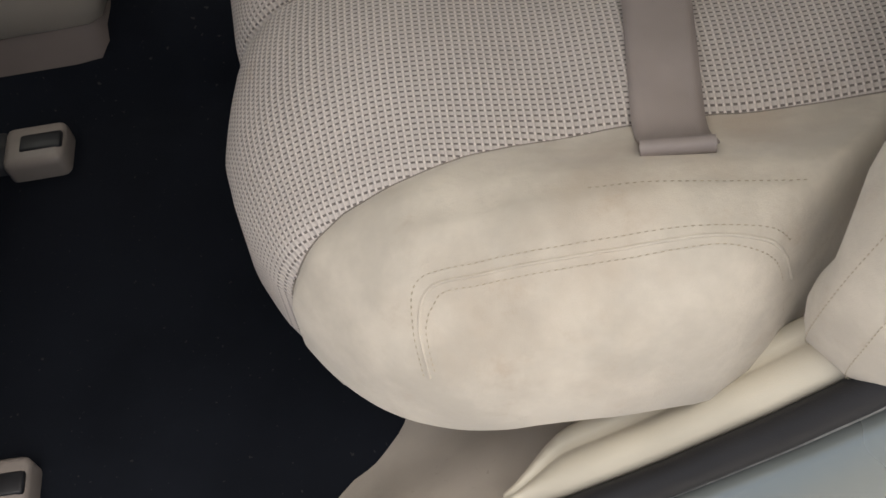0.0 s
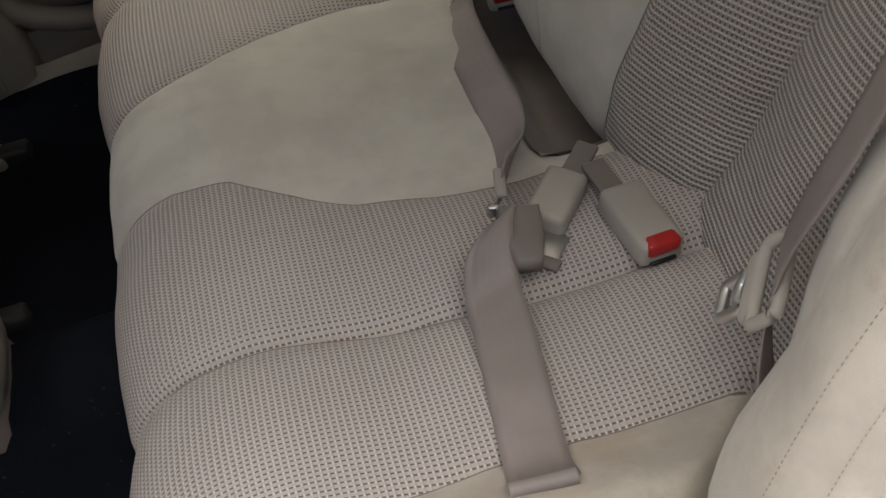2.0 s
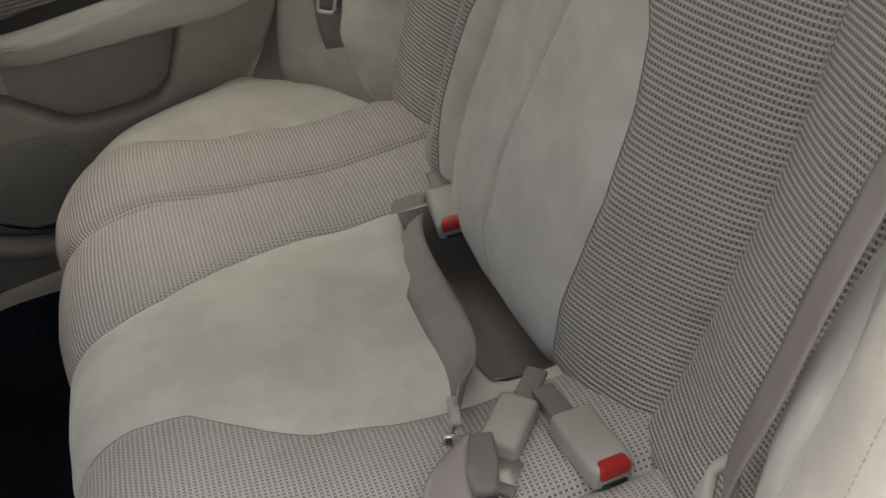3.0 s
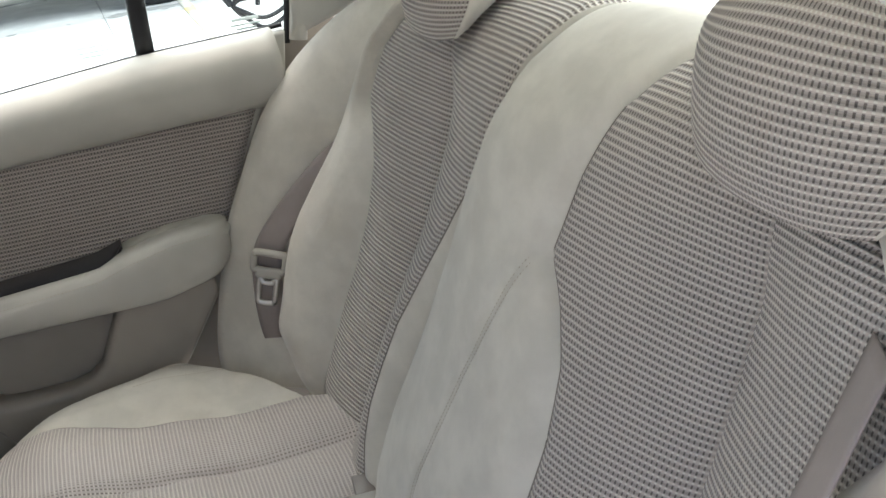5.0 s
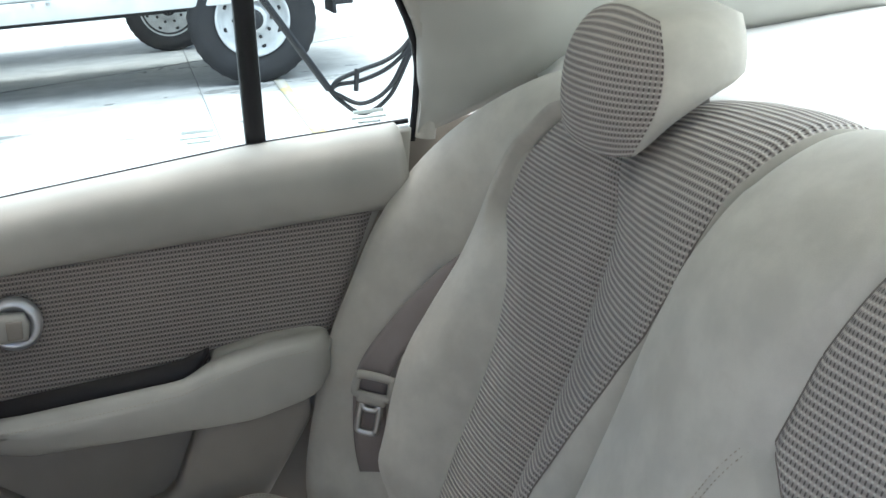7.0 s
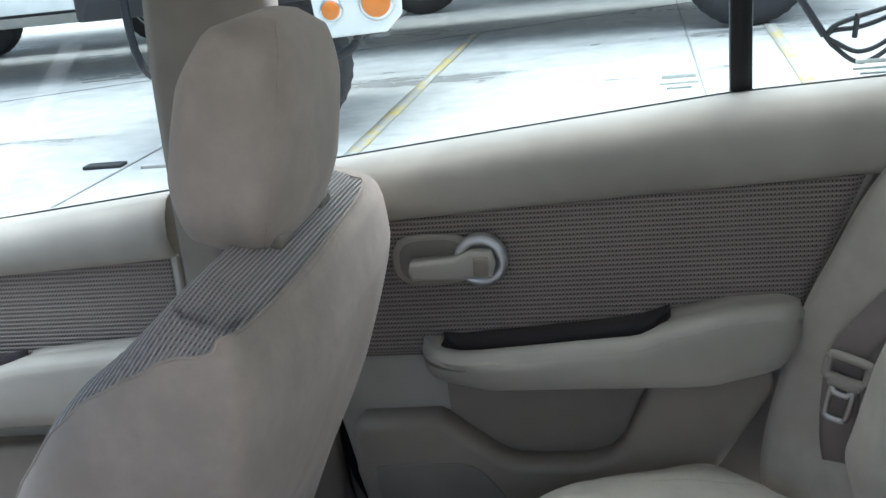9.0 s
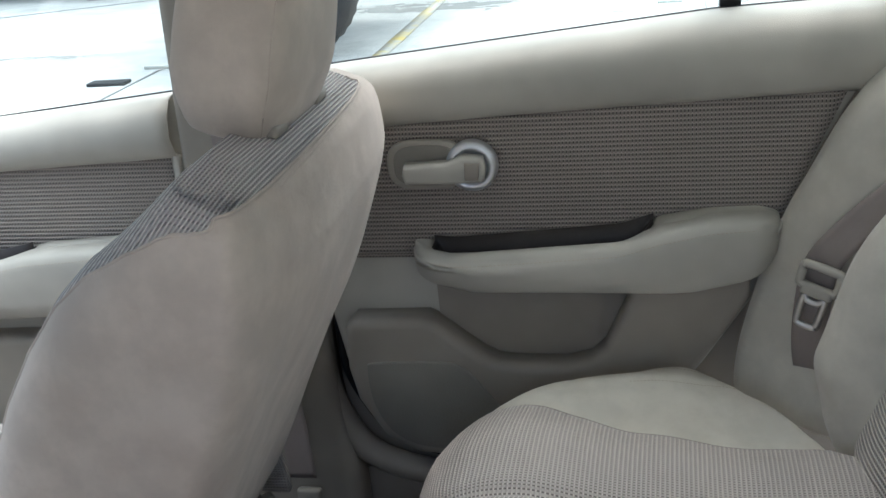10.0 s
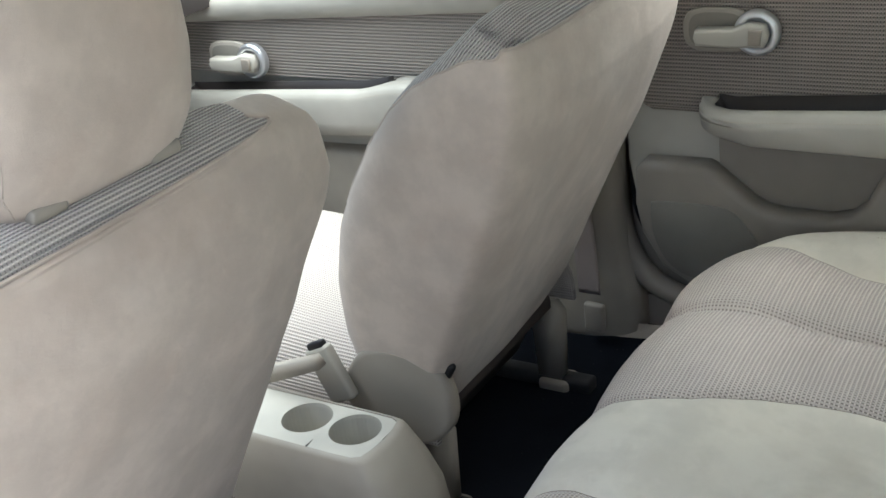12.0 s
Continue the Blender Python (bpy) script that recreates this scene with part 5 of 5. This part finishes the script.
# ---- console between the front seats ----
def console():
    ob = thing("centre_console", "beige plastic centre console with two cup holders", "console", at=(-0.4, 0, 0.35))
    cups = ((-0.435, 0.008), (-0.358, 0.008))
    bm = bmesh.new()
    # top plate with two round openings
    R, n = 0.0345, 32
    cells = []
    for j, (cx, cy) in enumerate(cups):
        x0, x1 = (-0.67, -0.3965) if j == 0 else (-0.3965, -0.312)
        ring_in = [(cx + R * math.cos(q), cy + R * math.sin(q)) for q in np.linspace(0, 2 * math.pi, n, endpoint=False)]
        ring_out = []
        for q in np.linspace(0, 2 * math.pi, n, endpoint=False):
            d = (math.cos(q), math.sin(q))
            t = min([(x1 - cx) / d[0]] if d[0] > 1e-6 else [(x0 - cx) / d[0]] if d[0] < -1e-6 else [9]) if abs(d[0]) > 1e-6 else 9
            u = ((0.047 - cy) / d[1] if d[1] > 0 else (-0.047 - cy) / d[1]) if abs(d[1]) > 1e-6 else 9
            t = min(t, u)
            ring_out.append((cx + d[0] * t, cy + d[1] * t))
        a = [bm.verts.new((*p, 0.54)) for p in ring_out]
        b = [bm.verts.new((*p, 0.54)) for p in ring_in]
        c2 = [bm.verts.new((cx + (p[0] - cx) * 0.97, cy + (p[1] - cy) * 0.97, 0.535)) for p in ring_in]
        e = [bm.verts.new((cx + (p[0] - cx) * 0.88, cy + (p[1] - cy) * 0.88, 0.475)) for p in ring_in]
        g = bm.verts.new((cx, cy, 0.475))
        for i in range(n):
            k = (i + 1) % n
            bm.faces.new((a[i], a[k], b[k], b[i]))
            bm.faces.new((b[i], b[k], c2[k], c2[i]))
            bm.faces.new((c2[i], c2[k], e[k], e[i]))
            bm.faces.new((e[i], e[k], g))
    part("cup_holder_top", bm, TRIM, ob, "beige top with two cup holders", smooth=False)

    def shell(levels):
        """Walls round the console's rear end through rows of height, half width and rear end."""
        rows = []
        for z, w, r in levels:
            rows.append([(-0.66, w, z), (r - 0.04, w, z), (r - 0.014, w * 0.985, z), (r - 0.004, w * 0.88, z), (r, w * 0.5, z), (r + 0.002, 0, z), (r, -w * 0.5, z), (r - 0.004, -w * 0.88, z), (r - 0.014, -w * 0.985, z), (r - 0.04, -w, z), (-0.66, -w, z)])
        return rows

    sheet("console_body", shell(((0.54, 0.047, -0.312), (0.534, 0.053, -0.302), (0.50, 0.060, -0.282), (0.46, 0.066, -0.266), (0.42, 0.070, -0.262), (0.388, 0.073, -0.266), (0.383, 0.070, -0.272))), TRIM_HARD, ob, "beige console sides", thick=-0.003, flip=True)
    sheet("console_foot", shell(((0.390, 0.067, -0.276), (0.382, 0.072, -0.272), (0.34, 0.084, -0.270), (0.284, 0.104, -0.276))), FOOT, ob, "dark brown flared foot of the console", thick=-0.003, flip=True)
    part("brake_lever", slab([(-0.66, 0.52), (-0.45, 0.60), (-0.44, 0.585), (-0.66, 0.49)], 0.024, 0.008, lambda a, b, c: (a, 0.052 + c, b), 3), TRIM_HARD, ob, "beige hand brake lever")
    part("buckle_stalk", box((0.045, 0.018, 0.085), 0.006, 3, (-0.452, 0.092, 0.555), (0, -25, 0)), BUCKLE, ob, "front belt buckle on its stalk")
    part("stalk_button", box((0.03, 0.012, 0.012), 0.003, 2, (-0.47, 0.092, 0.596), (0, -25, 0)), BLACK, ob)
    ob.location.x += 0.04
    return ob


console()


# ---- floor mats ----
for side, label in ((1, "dark navy carpet mat in the far footwell"), (-1, "dark navy carpet mat with a bound edge by the doorway")):
    out = smooth_line([(-0.50, 0.16), (-0.46, 0.15), (-0.06, 0.15), (0.0, 0.17), (0.01, 0.24), (0.008, 0.46), (0.0, 0.52), (-0.04, 0.565), (-0.12, 0.575), (-0.44, 0.575), (-0.50, 0.56), (-0.505, 0.5)], 60, True)
    mat = part("floor_mat", slab([tuple(p) for p in out], 0.008, 0.003, lambda a, b, c: (a, side * b, 0.284 + c)), CARPET, None)
    tagged(mat, label, "floor mat", "floor mats")
    ring = [(a, side * b, 0.291) for a, b in out]
    sheet("mat_binding", tube(ring + ring[:1], 0.004, 8), BLACK, mat, ring=True)


# ---- seat belts ----
def move(bm, m):
    bmesh.ops.transform(bm, matrix=m, verts=bm.verts)
    return bm


def buckle(at, turn, size, label, red=True):
    ob = part("belt_buckle", box(size, 0.006, 3, (0, 0, 0)), BUCKLE)
    ob.matrix_basis = pose(*at, *turn)
    tagged(ob, label, "seat belt buckle", "rear belt buckles")
    if red:
        b = part("release_button", box((size[0] * 0.8, 0.016, size[2] * 0.58), 0.005, 3, (0, -size[1] / 2 + 0.006, size[2] * 0.235)), RED)
        b.parent = ob
        b2 = part("tongue_slot", box((size[0] * 0.6, 0.004, 0.003), 0.001, 1, (0, -size[1] / 2 - 0.001, -size[2] * 0.28)), BLACK)
        b2.parent = ob
    s = part("buckle_stalk", box((size[0] * 0.55, 0.05, 0.006), 0.002, 2, (0, size[1] / 2 + 0.02, -size[2] * 0.15)), SLEEVE)
    s.parent = ob
    return ob


buckle((0.421, -0.308, 0.606), (8, 8, 9), (0.041, 0.076, 0.026), "grey buckle with red button lying on the near seat")
buckle((0.436, 0.137, 0.594), (10, 0, -6), (0.046, 0.07, 0.026), "grey buckle with red button tucked beside the far seat")
grey = buckle((0.365, -0.257, 0.612), (4, 8, -42), (0.038, 0.06, 0.024), "grey centre belt buckle without a button face", False)
plate = part("latch_plate", box((0.03, 0.035, 0.002), 0.0008, 1, (0.01, -0.045, -0.008)), STEEL)
plate.parent = grey
hole = part("latch_frame", box((0.034, 0.012, 0.005), 0.002, 2, (0.012, -0.06, -0.008)), SLEEVE)
hole.parent = grey


def on_seat(x, y, lift):
    p = cushion_surface(x, y)
    return (p[0], p[1], p[2] + lift)


lap = thing("lap_belt", "taupe centre lap belt lying across the cushion", "seat belt", at=(0.28, -0.4, 0.6))
run = [on_seat(0.263, -0.537, 0.005), on_seat(0.265, -0.50, 0.004), on_seat(0.272, -0.44, 0.006), on_seat(0.278, -0.39, 0.012), on_seat(0.282, -0.345, 0.024), (0.292, -0.315, 0.642), (0.309, -0.292, 0.646)]
ribbon("webbing", run, [(1, -0.12, 0), (1, -0.15, 0), (1, -0.12, 0.05), (1, 0.0, 0.1), (1, 0.1, 0.1), (0.9, 0.35, 0.0), (0.75, 0.6, -0.2)], 0.048, lap, count=50)
fold = tube([(0.238, -0.536, 0.0), (0.284, -0.541, 0.0)], 0.0058, 12)
fold[..., 2] += on_seat(0.263, -0.54, 0.005)[2]
sheet("belt_end_fold", fold, BELT, lap, "stitched fold at the belt's end", ring=True)
part("belt_sleeve", move(slab([(-0.018, 0.03), (-0.019, 0.0), (-0.009, -0.032), (0.011, -0.032), (0.018, 0.0), (0.018, 0.03)], 0.015, 0.005, lambda a, b, c: (a, b, c), 3), pose(0.320, -0.306, 0.624, 8, 12, -8)), SLEEVE, lap, "dark taupe plastic belt sleeve")
part("sleeve_clip", box((0.012, 0.006, 0.012), 0.002, 2, (0.307, -0.277, 0.640), (8, 12, -8)), STEEL, lap)
part("sleeve_ring", box((0.010, 0.03, 0.006), 0.002, 2, (0.322, -0.246, 0.640), (14, 10, -10)), BUCKLE, lap)

centre = thing("centre_belt", "taupe centre belt along the seat crease", "seat belt", at=(0.37, 0.0, 0.6))
run = [(0.405, 0.20, 0.592), on_seat(0.378, 0.145, 0.004), on_seat(0.366, 0.07, 0.004), on_seat(0.362, -0.02, 0.006), on_seat(0.362, -0.10, 0.008), on_seat(0.352, -0.16, 0.012), on_seat(0.336, -0.215, 0.03), (0.322, -0.245, 0.640)]
ribbon("webbing", run, [(1, -0.1, 0), (1, 0.0, 0.1), (1, -0.15, 0.25), (1, -0.1, 0.2), (1, 0.15, 0.35), (0.8, 0.3, 0.6), (0.5, 0.3, 0.9), (0.4, 0.3, 0.9)], 0.046, centre, count=60)

far_belt = thing("outer_belt", "taupe belt with a beige tongue hanging beside the far seat", "seat belt", at=(0.41, 0.59, 0.6))
run = [(0.62, 0.545, 0.965), (0.575, 0.562, 0.925), (0.532, 0.578, 0.885), (0.475, 0.594, 0.828), (0.432, 0.600, 0.775), (0.42, 0.602, 0.72), (0.418, 0.604, 0.65), (0.43, 0.606, 0.585)]
ribbon("webbing", run, [(0.5, -0.8, 0.1), (0.6, -0.7, 0), (0.8, -0.6, -0.3), (0.85, -0.5, -0.35), (0.9, -0.4, -0.2), (0.9, -0.4, 0), (0.9, -0.4, 0), (0.9, -0.4, 0)], 0.044, far_belt, count=60)
near_belt = thing("outer_belt", "taupe belt with a beige tongue hanging beside the near seat", "seat belt", at=(0.45, -0.5, 0.6))
run = [(0.61, -0.525, 1.06), (0.565, -0.530, 0.995), (0.526, -0.531, 0.935), (0.498, -0.527, 0.88), (0.475, -0.520, 0.82), (0.455, -0.508, 0.762), (0.443, -0.503, 0.712), (0.428, -0.52, 0.655), (0.425, -0.545, 0.575)]
ribbon("webbing", run, [(0.45, 0.9, 0.0), (0.45, 0.9, 0.0), (0.45, 0.9, 0), (0.45, 0.9, 0.05), (0.5, 0.85, 0.15), (0.57, 0.76, 0.3), (0.57, 0.76, 0.32), (0.6, 0.76, 0.2), (0.6, 0.76, 0.1)], 0.044, near_belt, count=60)


def tongue(belt, m, wide, tall, thick=0.0055, plate=0.037):
    """A moulded beige tongue: a slotted grip and a latch plate with a square hole."""
    w, h = wide / 2, tall / 2
    grip = tube(smooth_line([(-w, 0, h * 0.6), (-w, 0, -h * 0.6), (-w * 0.8, 0, -h), (w * 0.8, 0, -h), (w, 0, -h * 0.6), (w, 0, h * 0.6), (w * 0.8, 0, h), (-w * 0.8, 0, h)], 60, True), thick, 10)
    shape = lambda g: [[tuple(m @ Vector(q)) for q in row] for row in g]
    sheet("tongue_grip", shape(grip), BUCKLE, belt, "beige plastic belt tongue", ring=True)
    part("tongue_cover", move(box((wide * 0.86, 0.011, 0.016), 0.005, 3, (0, 0, -h - 0.004)), m), BUCKLE, belt)
    low, a = -h - 0.012, min(w, 0.0125)
    loop = tube(smooth_line([(-a, 0, low), (-a, 0, low - plate * 0.8), (-a * 0.7, 0, low - plate), (a * 0.7, 0, low - plate), (a, 0, low - plate * 0.8), (a, 0, low), (a * 0.5, 0, low - 0.006), (-a * 0.5, 0, low - 0.006)], 50, True), 0.0045, 8)
    sheet("latch_plate", shape(loop), STEEL, belt, "bright latch plate with a square hole", ring=True)


tongue(far_belt, pose(0.427, 0.588, 0.757, -6, 14, -24), 0.046, 0.026)
limb, rise = Vector((0.036, 0.048, 0.020)).normalized(), Vector((0.014, -0.012, 0.019)).normalized()
lie = Matrix((limb, rise.cross(limb), rise)).transposed().to_4x4()
lie.translation = (0.441, -0.500, 0.7115)
tongue(near_belt, lie, 0.060, 0.024, 0.0050, 0.022)


# ---- yard outside ----
ground = [[(x, y, 0.0) for y in np.r_[-400, -30, np.linspace(-6, 26, 40), 60, 400]] for x in np.r_[-400, -40, np.linspace(-14, 14, 40), 40, 400]]
tagged(sheet("ground", ground, CONCRETE, None), "pale worn concrete yard with damp dark patches", "ground", kind="structure")


def stripe(name, a, b, width, material, z, label, category):
    d = Vector((b[0] - a[0], b[1] - a[1], 0))
    n = Vector((-d.y, d.x, 0)).normalized() * width / 2
    bm = bmesh.new()
    steps = 24
    rows = []
    for i in range(steps + 1):
        p = Vector((*a, z)) + d * i / steps
        w = 1 + 0.18 * noise.noise(p * 2.3)
        rows.append((bm.verts.new(p + n * w), bm.verts.new(p - n * w)))
    for r, q in zip(rows, rows[1:]):
        bm.faces.new((r[0], r[1], q[1], q[0]))
    ext = bmesh.ops.extrude_face_region(bm, geom=bm.faces[:])
    bmesh.ops.translate(bm, vec=(0, 0, 0.004), verts=[v for v in ext["geom"] if isinstance(v, bmesh.types.BMVert)])
    tagged(part(name, bm, material), label, category, kind="structure")


# Added wall, out of view, that shapes the low light from the near side.
unseen_light_wall = wall("unseen_light_wall", [(-9, 0), (9, 0), (9, 1.2), (-9, 1.2)], 0.2, upright(-3.2, -1), BLOCK, "unseen low grey wall added to shape the near-side light", "wall")


stripe("road_marking", (1.04, 9.0), (1.05, 3.6), 0.085, YELLOW, 0.004, "worn yellow line painted on the yard", "road marking")
stripe("road_marking", (-1.49, 9.9), (-1.47, 4.6), 0.085, YELLOW, 0.004, "faded yellow line painted on the yard", "road marking")
stripe("paving_joint", (0.28, 14.0), (0.52, 3.0), 0.014, JOINT, 0.003, "dark joint between concrete bays", "paving joint")
stripe("paving_joint", (-2.6, 14.0), (-2.9, 3.0), 0.014, JOINT, 0.003, "dark joint between concrete bays", "paving joint")
stripe("paving_joint", (-9.0, 6.5), (3.5, 12.2), 0.014, JOINT, 0.003, "dark joint across the concrete bays", "paving joint")


def wheel(truck, x, y, radius=0.52, width=0.28):
    """A truck wheel: treaded tyre, dished rim with hand holes, hub and nuts."""
    ring = []
    prof = [(0.30, 0.03), (0.36, 0.0), (0.43, -0.012), (0.485, 0.0), (0.515, 0.03), (0.52, 0.06), (0.52, width - 0.06), (0.515, width - 0.03), (0.485, width), (0.36, width), (0.30, width - 0.03)]
    k = np.linspace(0, 2 * math.pi, 72, endpoint=False)
    for r, d in prof:
        r = r * radius / 0.52
        ring.append([(x + (r + (0.008 * (i % 2) if r > 0.5 * radius / 0.52 else 0)) * math.cos(q), y + d, radius + (r + (0.008 * (i % 2) if r > 0.5 * radius / 0.52 else 0)) * math.sin(q)) for i, q in enumerate(k)])
    tyre = sheet("tyre", ring, TYRE, truck, "worn truck tyre", ring=True)
    rim = sheet("rim", [[(x + r * math.cos(q), y + d, radius + r * math.sin(q)) for q in k] for r, d in ((0.305, 0.06), (0.305, 0.01), (0.29, 0.006), (0.275, 0.05), (0.24, 0.075), (0.20, 0.05), (0.12, 0.045), (0.115, 0.01), (0.10, 0.0), (0.0, 0.0))], RIM, tyre, "white steel rim", ring=True)
    part("hub_cap", cylinder(0.085, 0.05, (x, y - 0.01, radius)), CHASSIS, tyre)
    for q in np.linspace(0, 2 * math.pi, 10, endpoint=False):
        part("wheel_nut", cylinder(0.016, 0.03, (x + 0.155 * math.cos(q), y + 0.035, radius + 0.155 * math.sin(q)), 6), CHASSIS, tyre)
    for q in np.linspace(0.3, 2 * math.pi + 0.3, 8, endpoint=False):
        part("rim_hole", cylinder(0.02, 0.012, (x + 0.235 * math.cos(q), y + 0.072, radius + 0.235 * math.sin(q)), 12), BLACK, tyre)


def cylinder(radius, length, at, sides=20):
    """A short bevelled cylinder along y."""
    bm = bmesh.new()
    bmesh.ops.create_cone(bm, cap_ends=True, segments=sides, radius1=radius, radius2=radius, depth=length)
    bmesh.ops.bevel(bm, geom=[e for e in bm.edges if len(e.link_faces) == 2 and e.calc_face_angle(0) > 1.0], offset=radius * 0.12, segments=1, affect="EDGES")
    bmesh.ops.transform(bm, matrix=pose(*at, 90, 0, 0), verts=bm.verts)
    return bm


def box_truck():
    truck = thing("box_truck", "white box truck parked across the yard", "truck", at=(-2, 9.5, 0))
    part("cargo_box", box((11.0, 2.3, 2.6), 0.03, 2, (-3.4, 10.0, 2.12)), WHITE, truck, "weathered white cargo box")
    part("side_rail", box((11.0, 0.03, 0.16), 0.01, 2, (-3.4, 8.84, 0.74)), WHITE, truck, "white lower side rail")
    part("chassis_beam", box((10.6, 0.10, 0.16), 0.01, 2, (-3.4, 9.6, 0.66)), CHASSIS, truck)
    part("chassis_beam", box((10.6, 0.10, 0.16), 0.01, 2, (-3.4, 10.4, 0.66)), CHASSIS, truck)
    part("mud_flap", box((0.03, 0.5, 0.2), 0.006, 2, (1.57, 9.1, 0.60)), CHASSIS, truck)
    part("rear_bracket", box((0.16, 0.3, 0.1), 0.01, 2, (1.65, 9.0, 0.62)), CHASSIS, truck)
    for x, y in ((0.89, 8.83), (-8.3, 8.9)):
        wheel(truck, x, y)
        part("axle", cylinder(0.07, 1.2, (x, y + 0.8, 0.5), 12), CHASSIS, truck)
    for x in np.arange(-4.5, 2.0, 0.62):
        for dx in (0, 0.11):
            for z in (0.80, 0.93):
                part("bolt", cylinder(0.018, 0.02, (x + dx, 8.82, z - 0.02 * dx), 10), STEEL, truck)


box_truck()


def far_trailer():
    """A low white trailer standing beyond the box truck; its wheels and side tank show under it."""
    trailer = thing("trailer", "white trailer standing beyond the box truck", "trailer", at=(-3.5, 12.4, 0))
    part("bed", box((11.6, 2.2, 1.2), 0.03, 2, (-3.6, 13.0, 1.55)), WHITE, trailer, "white side of the trailer")
    part("side_tank", box((1.9, 0.5, 0.36), 0.06, 3, (-6.5, 11.75, 0.50)), WHITE, trailer, "white tank under the trailer")
    part("frame_beam", box((11.4, 0.12, 0.2), 0.01, 2, (-3.6, 12.5, 0.85)), CHASSIS, trailer)
    for x, y in ((0.23, 12.0), (-2.39, 12.0), (-5.43, 11.75), (-7.6, 11.6)):
        wheel(trailer, x, y, 0.46)
        part("axle", cylinder(0.07, 1.6, (x, y + 0.9, 0.46), 12), CHASSIS, trailer)


far_trailer()


def second_truck():
    truck = thing("parked_truck", "white truck nose with amber lamps and a black bumper hoop", "truck", at=(-2.0, 6.2, 0))
    part("cab", box((1.9, 1.9, 1.4), 0.06, 3, (-2.0, 6.45, 1.55)), WHITE, truck, "white truck cab")
    lampplate = part("bumper_plate", slab([(-1.50, 0.70), (-1.42, 0.625), (-1.12, 0.635), (-1.03, 0.72), (-1.02, 0.95), (-1.52, 0.95)], 0.05, 0.02, lambda a, b, c: (a, 5.33 - c, b), 3), WHITE, truck, "white bumper end with lamps")
    for x, z, r in ((-1.40, 0.775, 0.05), (-1.15, 0.795, 0.078)):
        part("lamp_rim", cylinder(r * 1.25, 0.03, (x, 5.275, z), 28), STEEL, lampplate)
        part("amber_lamp", cylinder(r, 0.045, (x, 5.27, z), 28), AMBER, lampplate, "round amber lamp")
    hoop = [(-2.60, 5.36, 1.0), (-2.585, 5.33, 0.8), (-2.56, 5.32, 0.62), (-2.50, 5.32, 0.51), (-2.36, 5.32, 0.465), (-1.9, 5.32, 0.462), (-1.48, 5.32, 0.512), (-1.33, 5.32, 0.56), (-1.28, 5.32, 0.635), (-1.27, 5.33, 0.74)]
    sheet("bumper_hoop", tube(hoop, 0.024, 12, 60), BLACK, truck, "black tubular bumper hoop", ring=True)
    part("bumper_beam", box((1.9, 0.12, 0.2), 0.02, 2, (-2.0, 5.50, 0.92)), CHASSIS, truck)
    wheel(truck, -1.93, 5.75, 0.42, 0.25)
    part("axle", cylinder(0.06, 1.4, (-1.93, 6.5, 0.42), 12), CHASSIS, truck)
    truck.location.x -= 0.09


second_truck()


drain = part("drain_cover", box((0.24, 0.10, 0.02), 0.006, 2, (-2.99, 5.34, 0.01)), CHASSIS)
tagged(drain, "small dark metal drain cover in the concrete", "drain cover")


def hose_stand():
    """A black strut with a coil of hose at its foot, standing between car and truck."""
    ob = thing("hose_coil", "black strut with a looped rubber hose", "hose", at=(1.2, 5.3, 0.3))
    sheet("strut", tube([(0.62, 5.3, 1.2), (0.80, 5.3, 0.90), (0.94, 5.3, 0.66), (1.08, 5.3, 0.42)], 0.02, 10, 20), BLACK, ob, "black angled strut", ring=True)
    for k, (dip, lift, end) in enumerate(((0.0, 0.075, 0.10), (-0.03, 0.05, 0.07), (-0.085, -0.02, 0.05), (-0.11, -0.05, 0.02))):
        line = [(1.085, 5.3, 0.415), (1.13, 5.29 + 0.01 * k, 0.42 + lift * 0.6 + dip * 0.3), (1.25, 5.28 + 0.012 * k, 0.43 + lift + dip), (1.40, 5.28 + 0.012 * k, 0.47 + lift + dip * 0.7), (1.52, 5.3, 0.52 + end), (1.60, 5.32, 0.66 + end), (1.62, 5.34, 1.1)]
        sheet("hose", tube(line, 0.0125, 8, 36), RUBBER, ob, "thin black rubber hose", ring=True)
    sheet("hose_tie", tube([(1.22, 5.285, 0.40), (1.235, 5.275, 0.515)], 0.014, 8), BLACK, ob, ring=True)
    sheet("hanger", tube([(0.62, 5.3, 1.2), (0.6, 5.4, 1.9), (1.62, 5.34, 1.1)], 0.012, 8, 20), BLACK, ob, ring=True)
    part("post", box((0.04, 0.04, 2.0), 0.006, 2, (1.62, 5.36, 1.0)), CHASSIS, ob)
    ob.location.x -= 0.075


hose_stand()
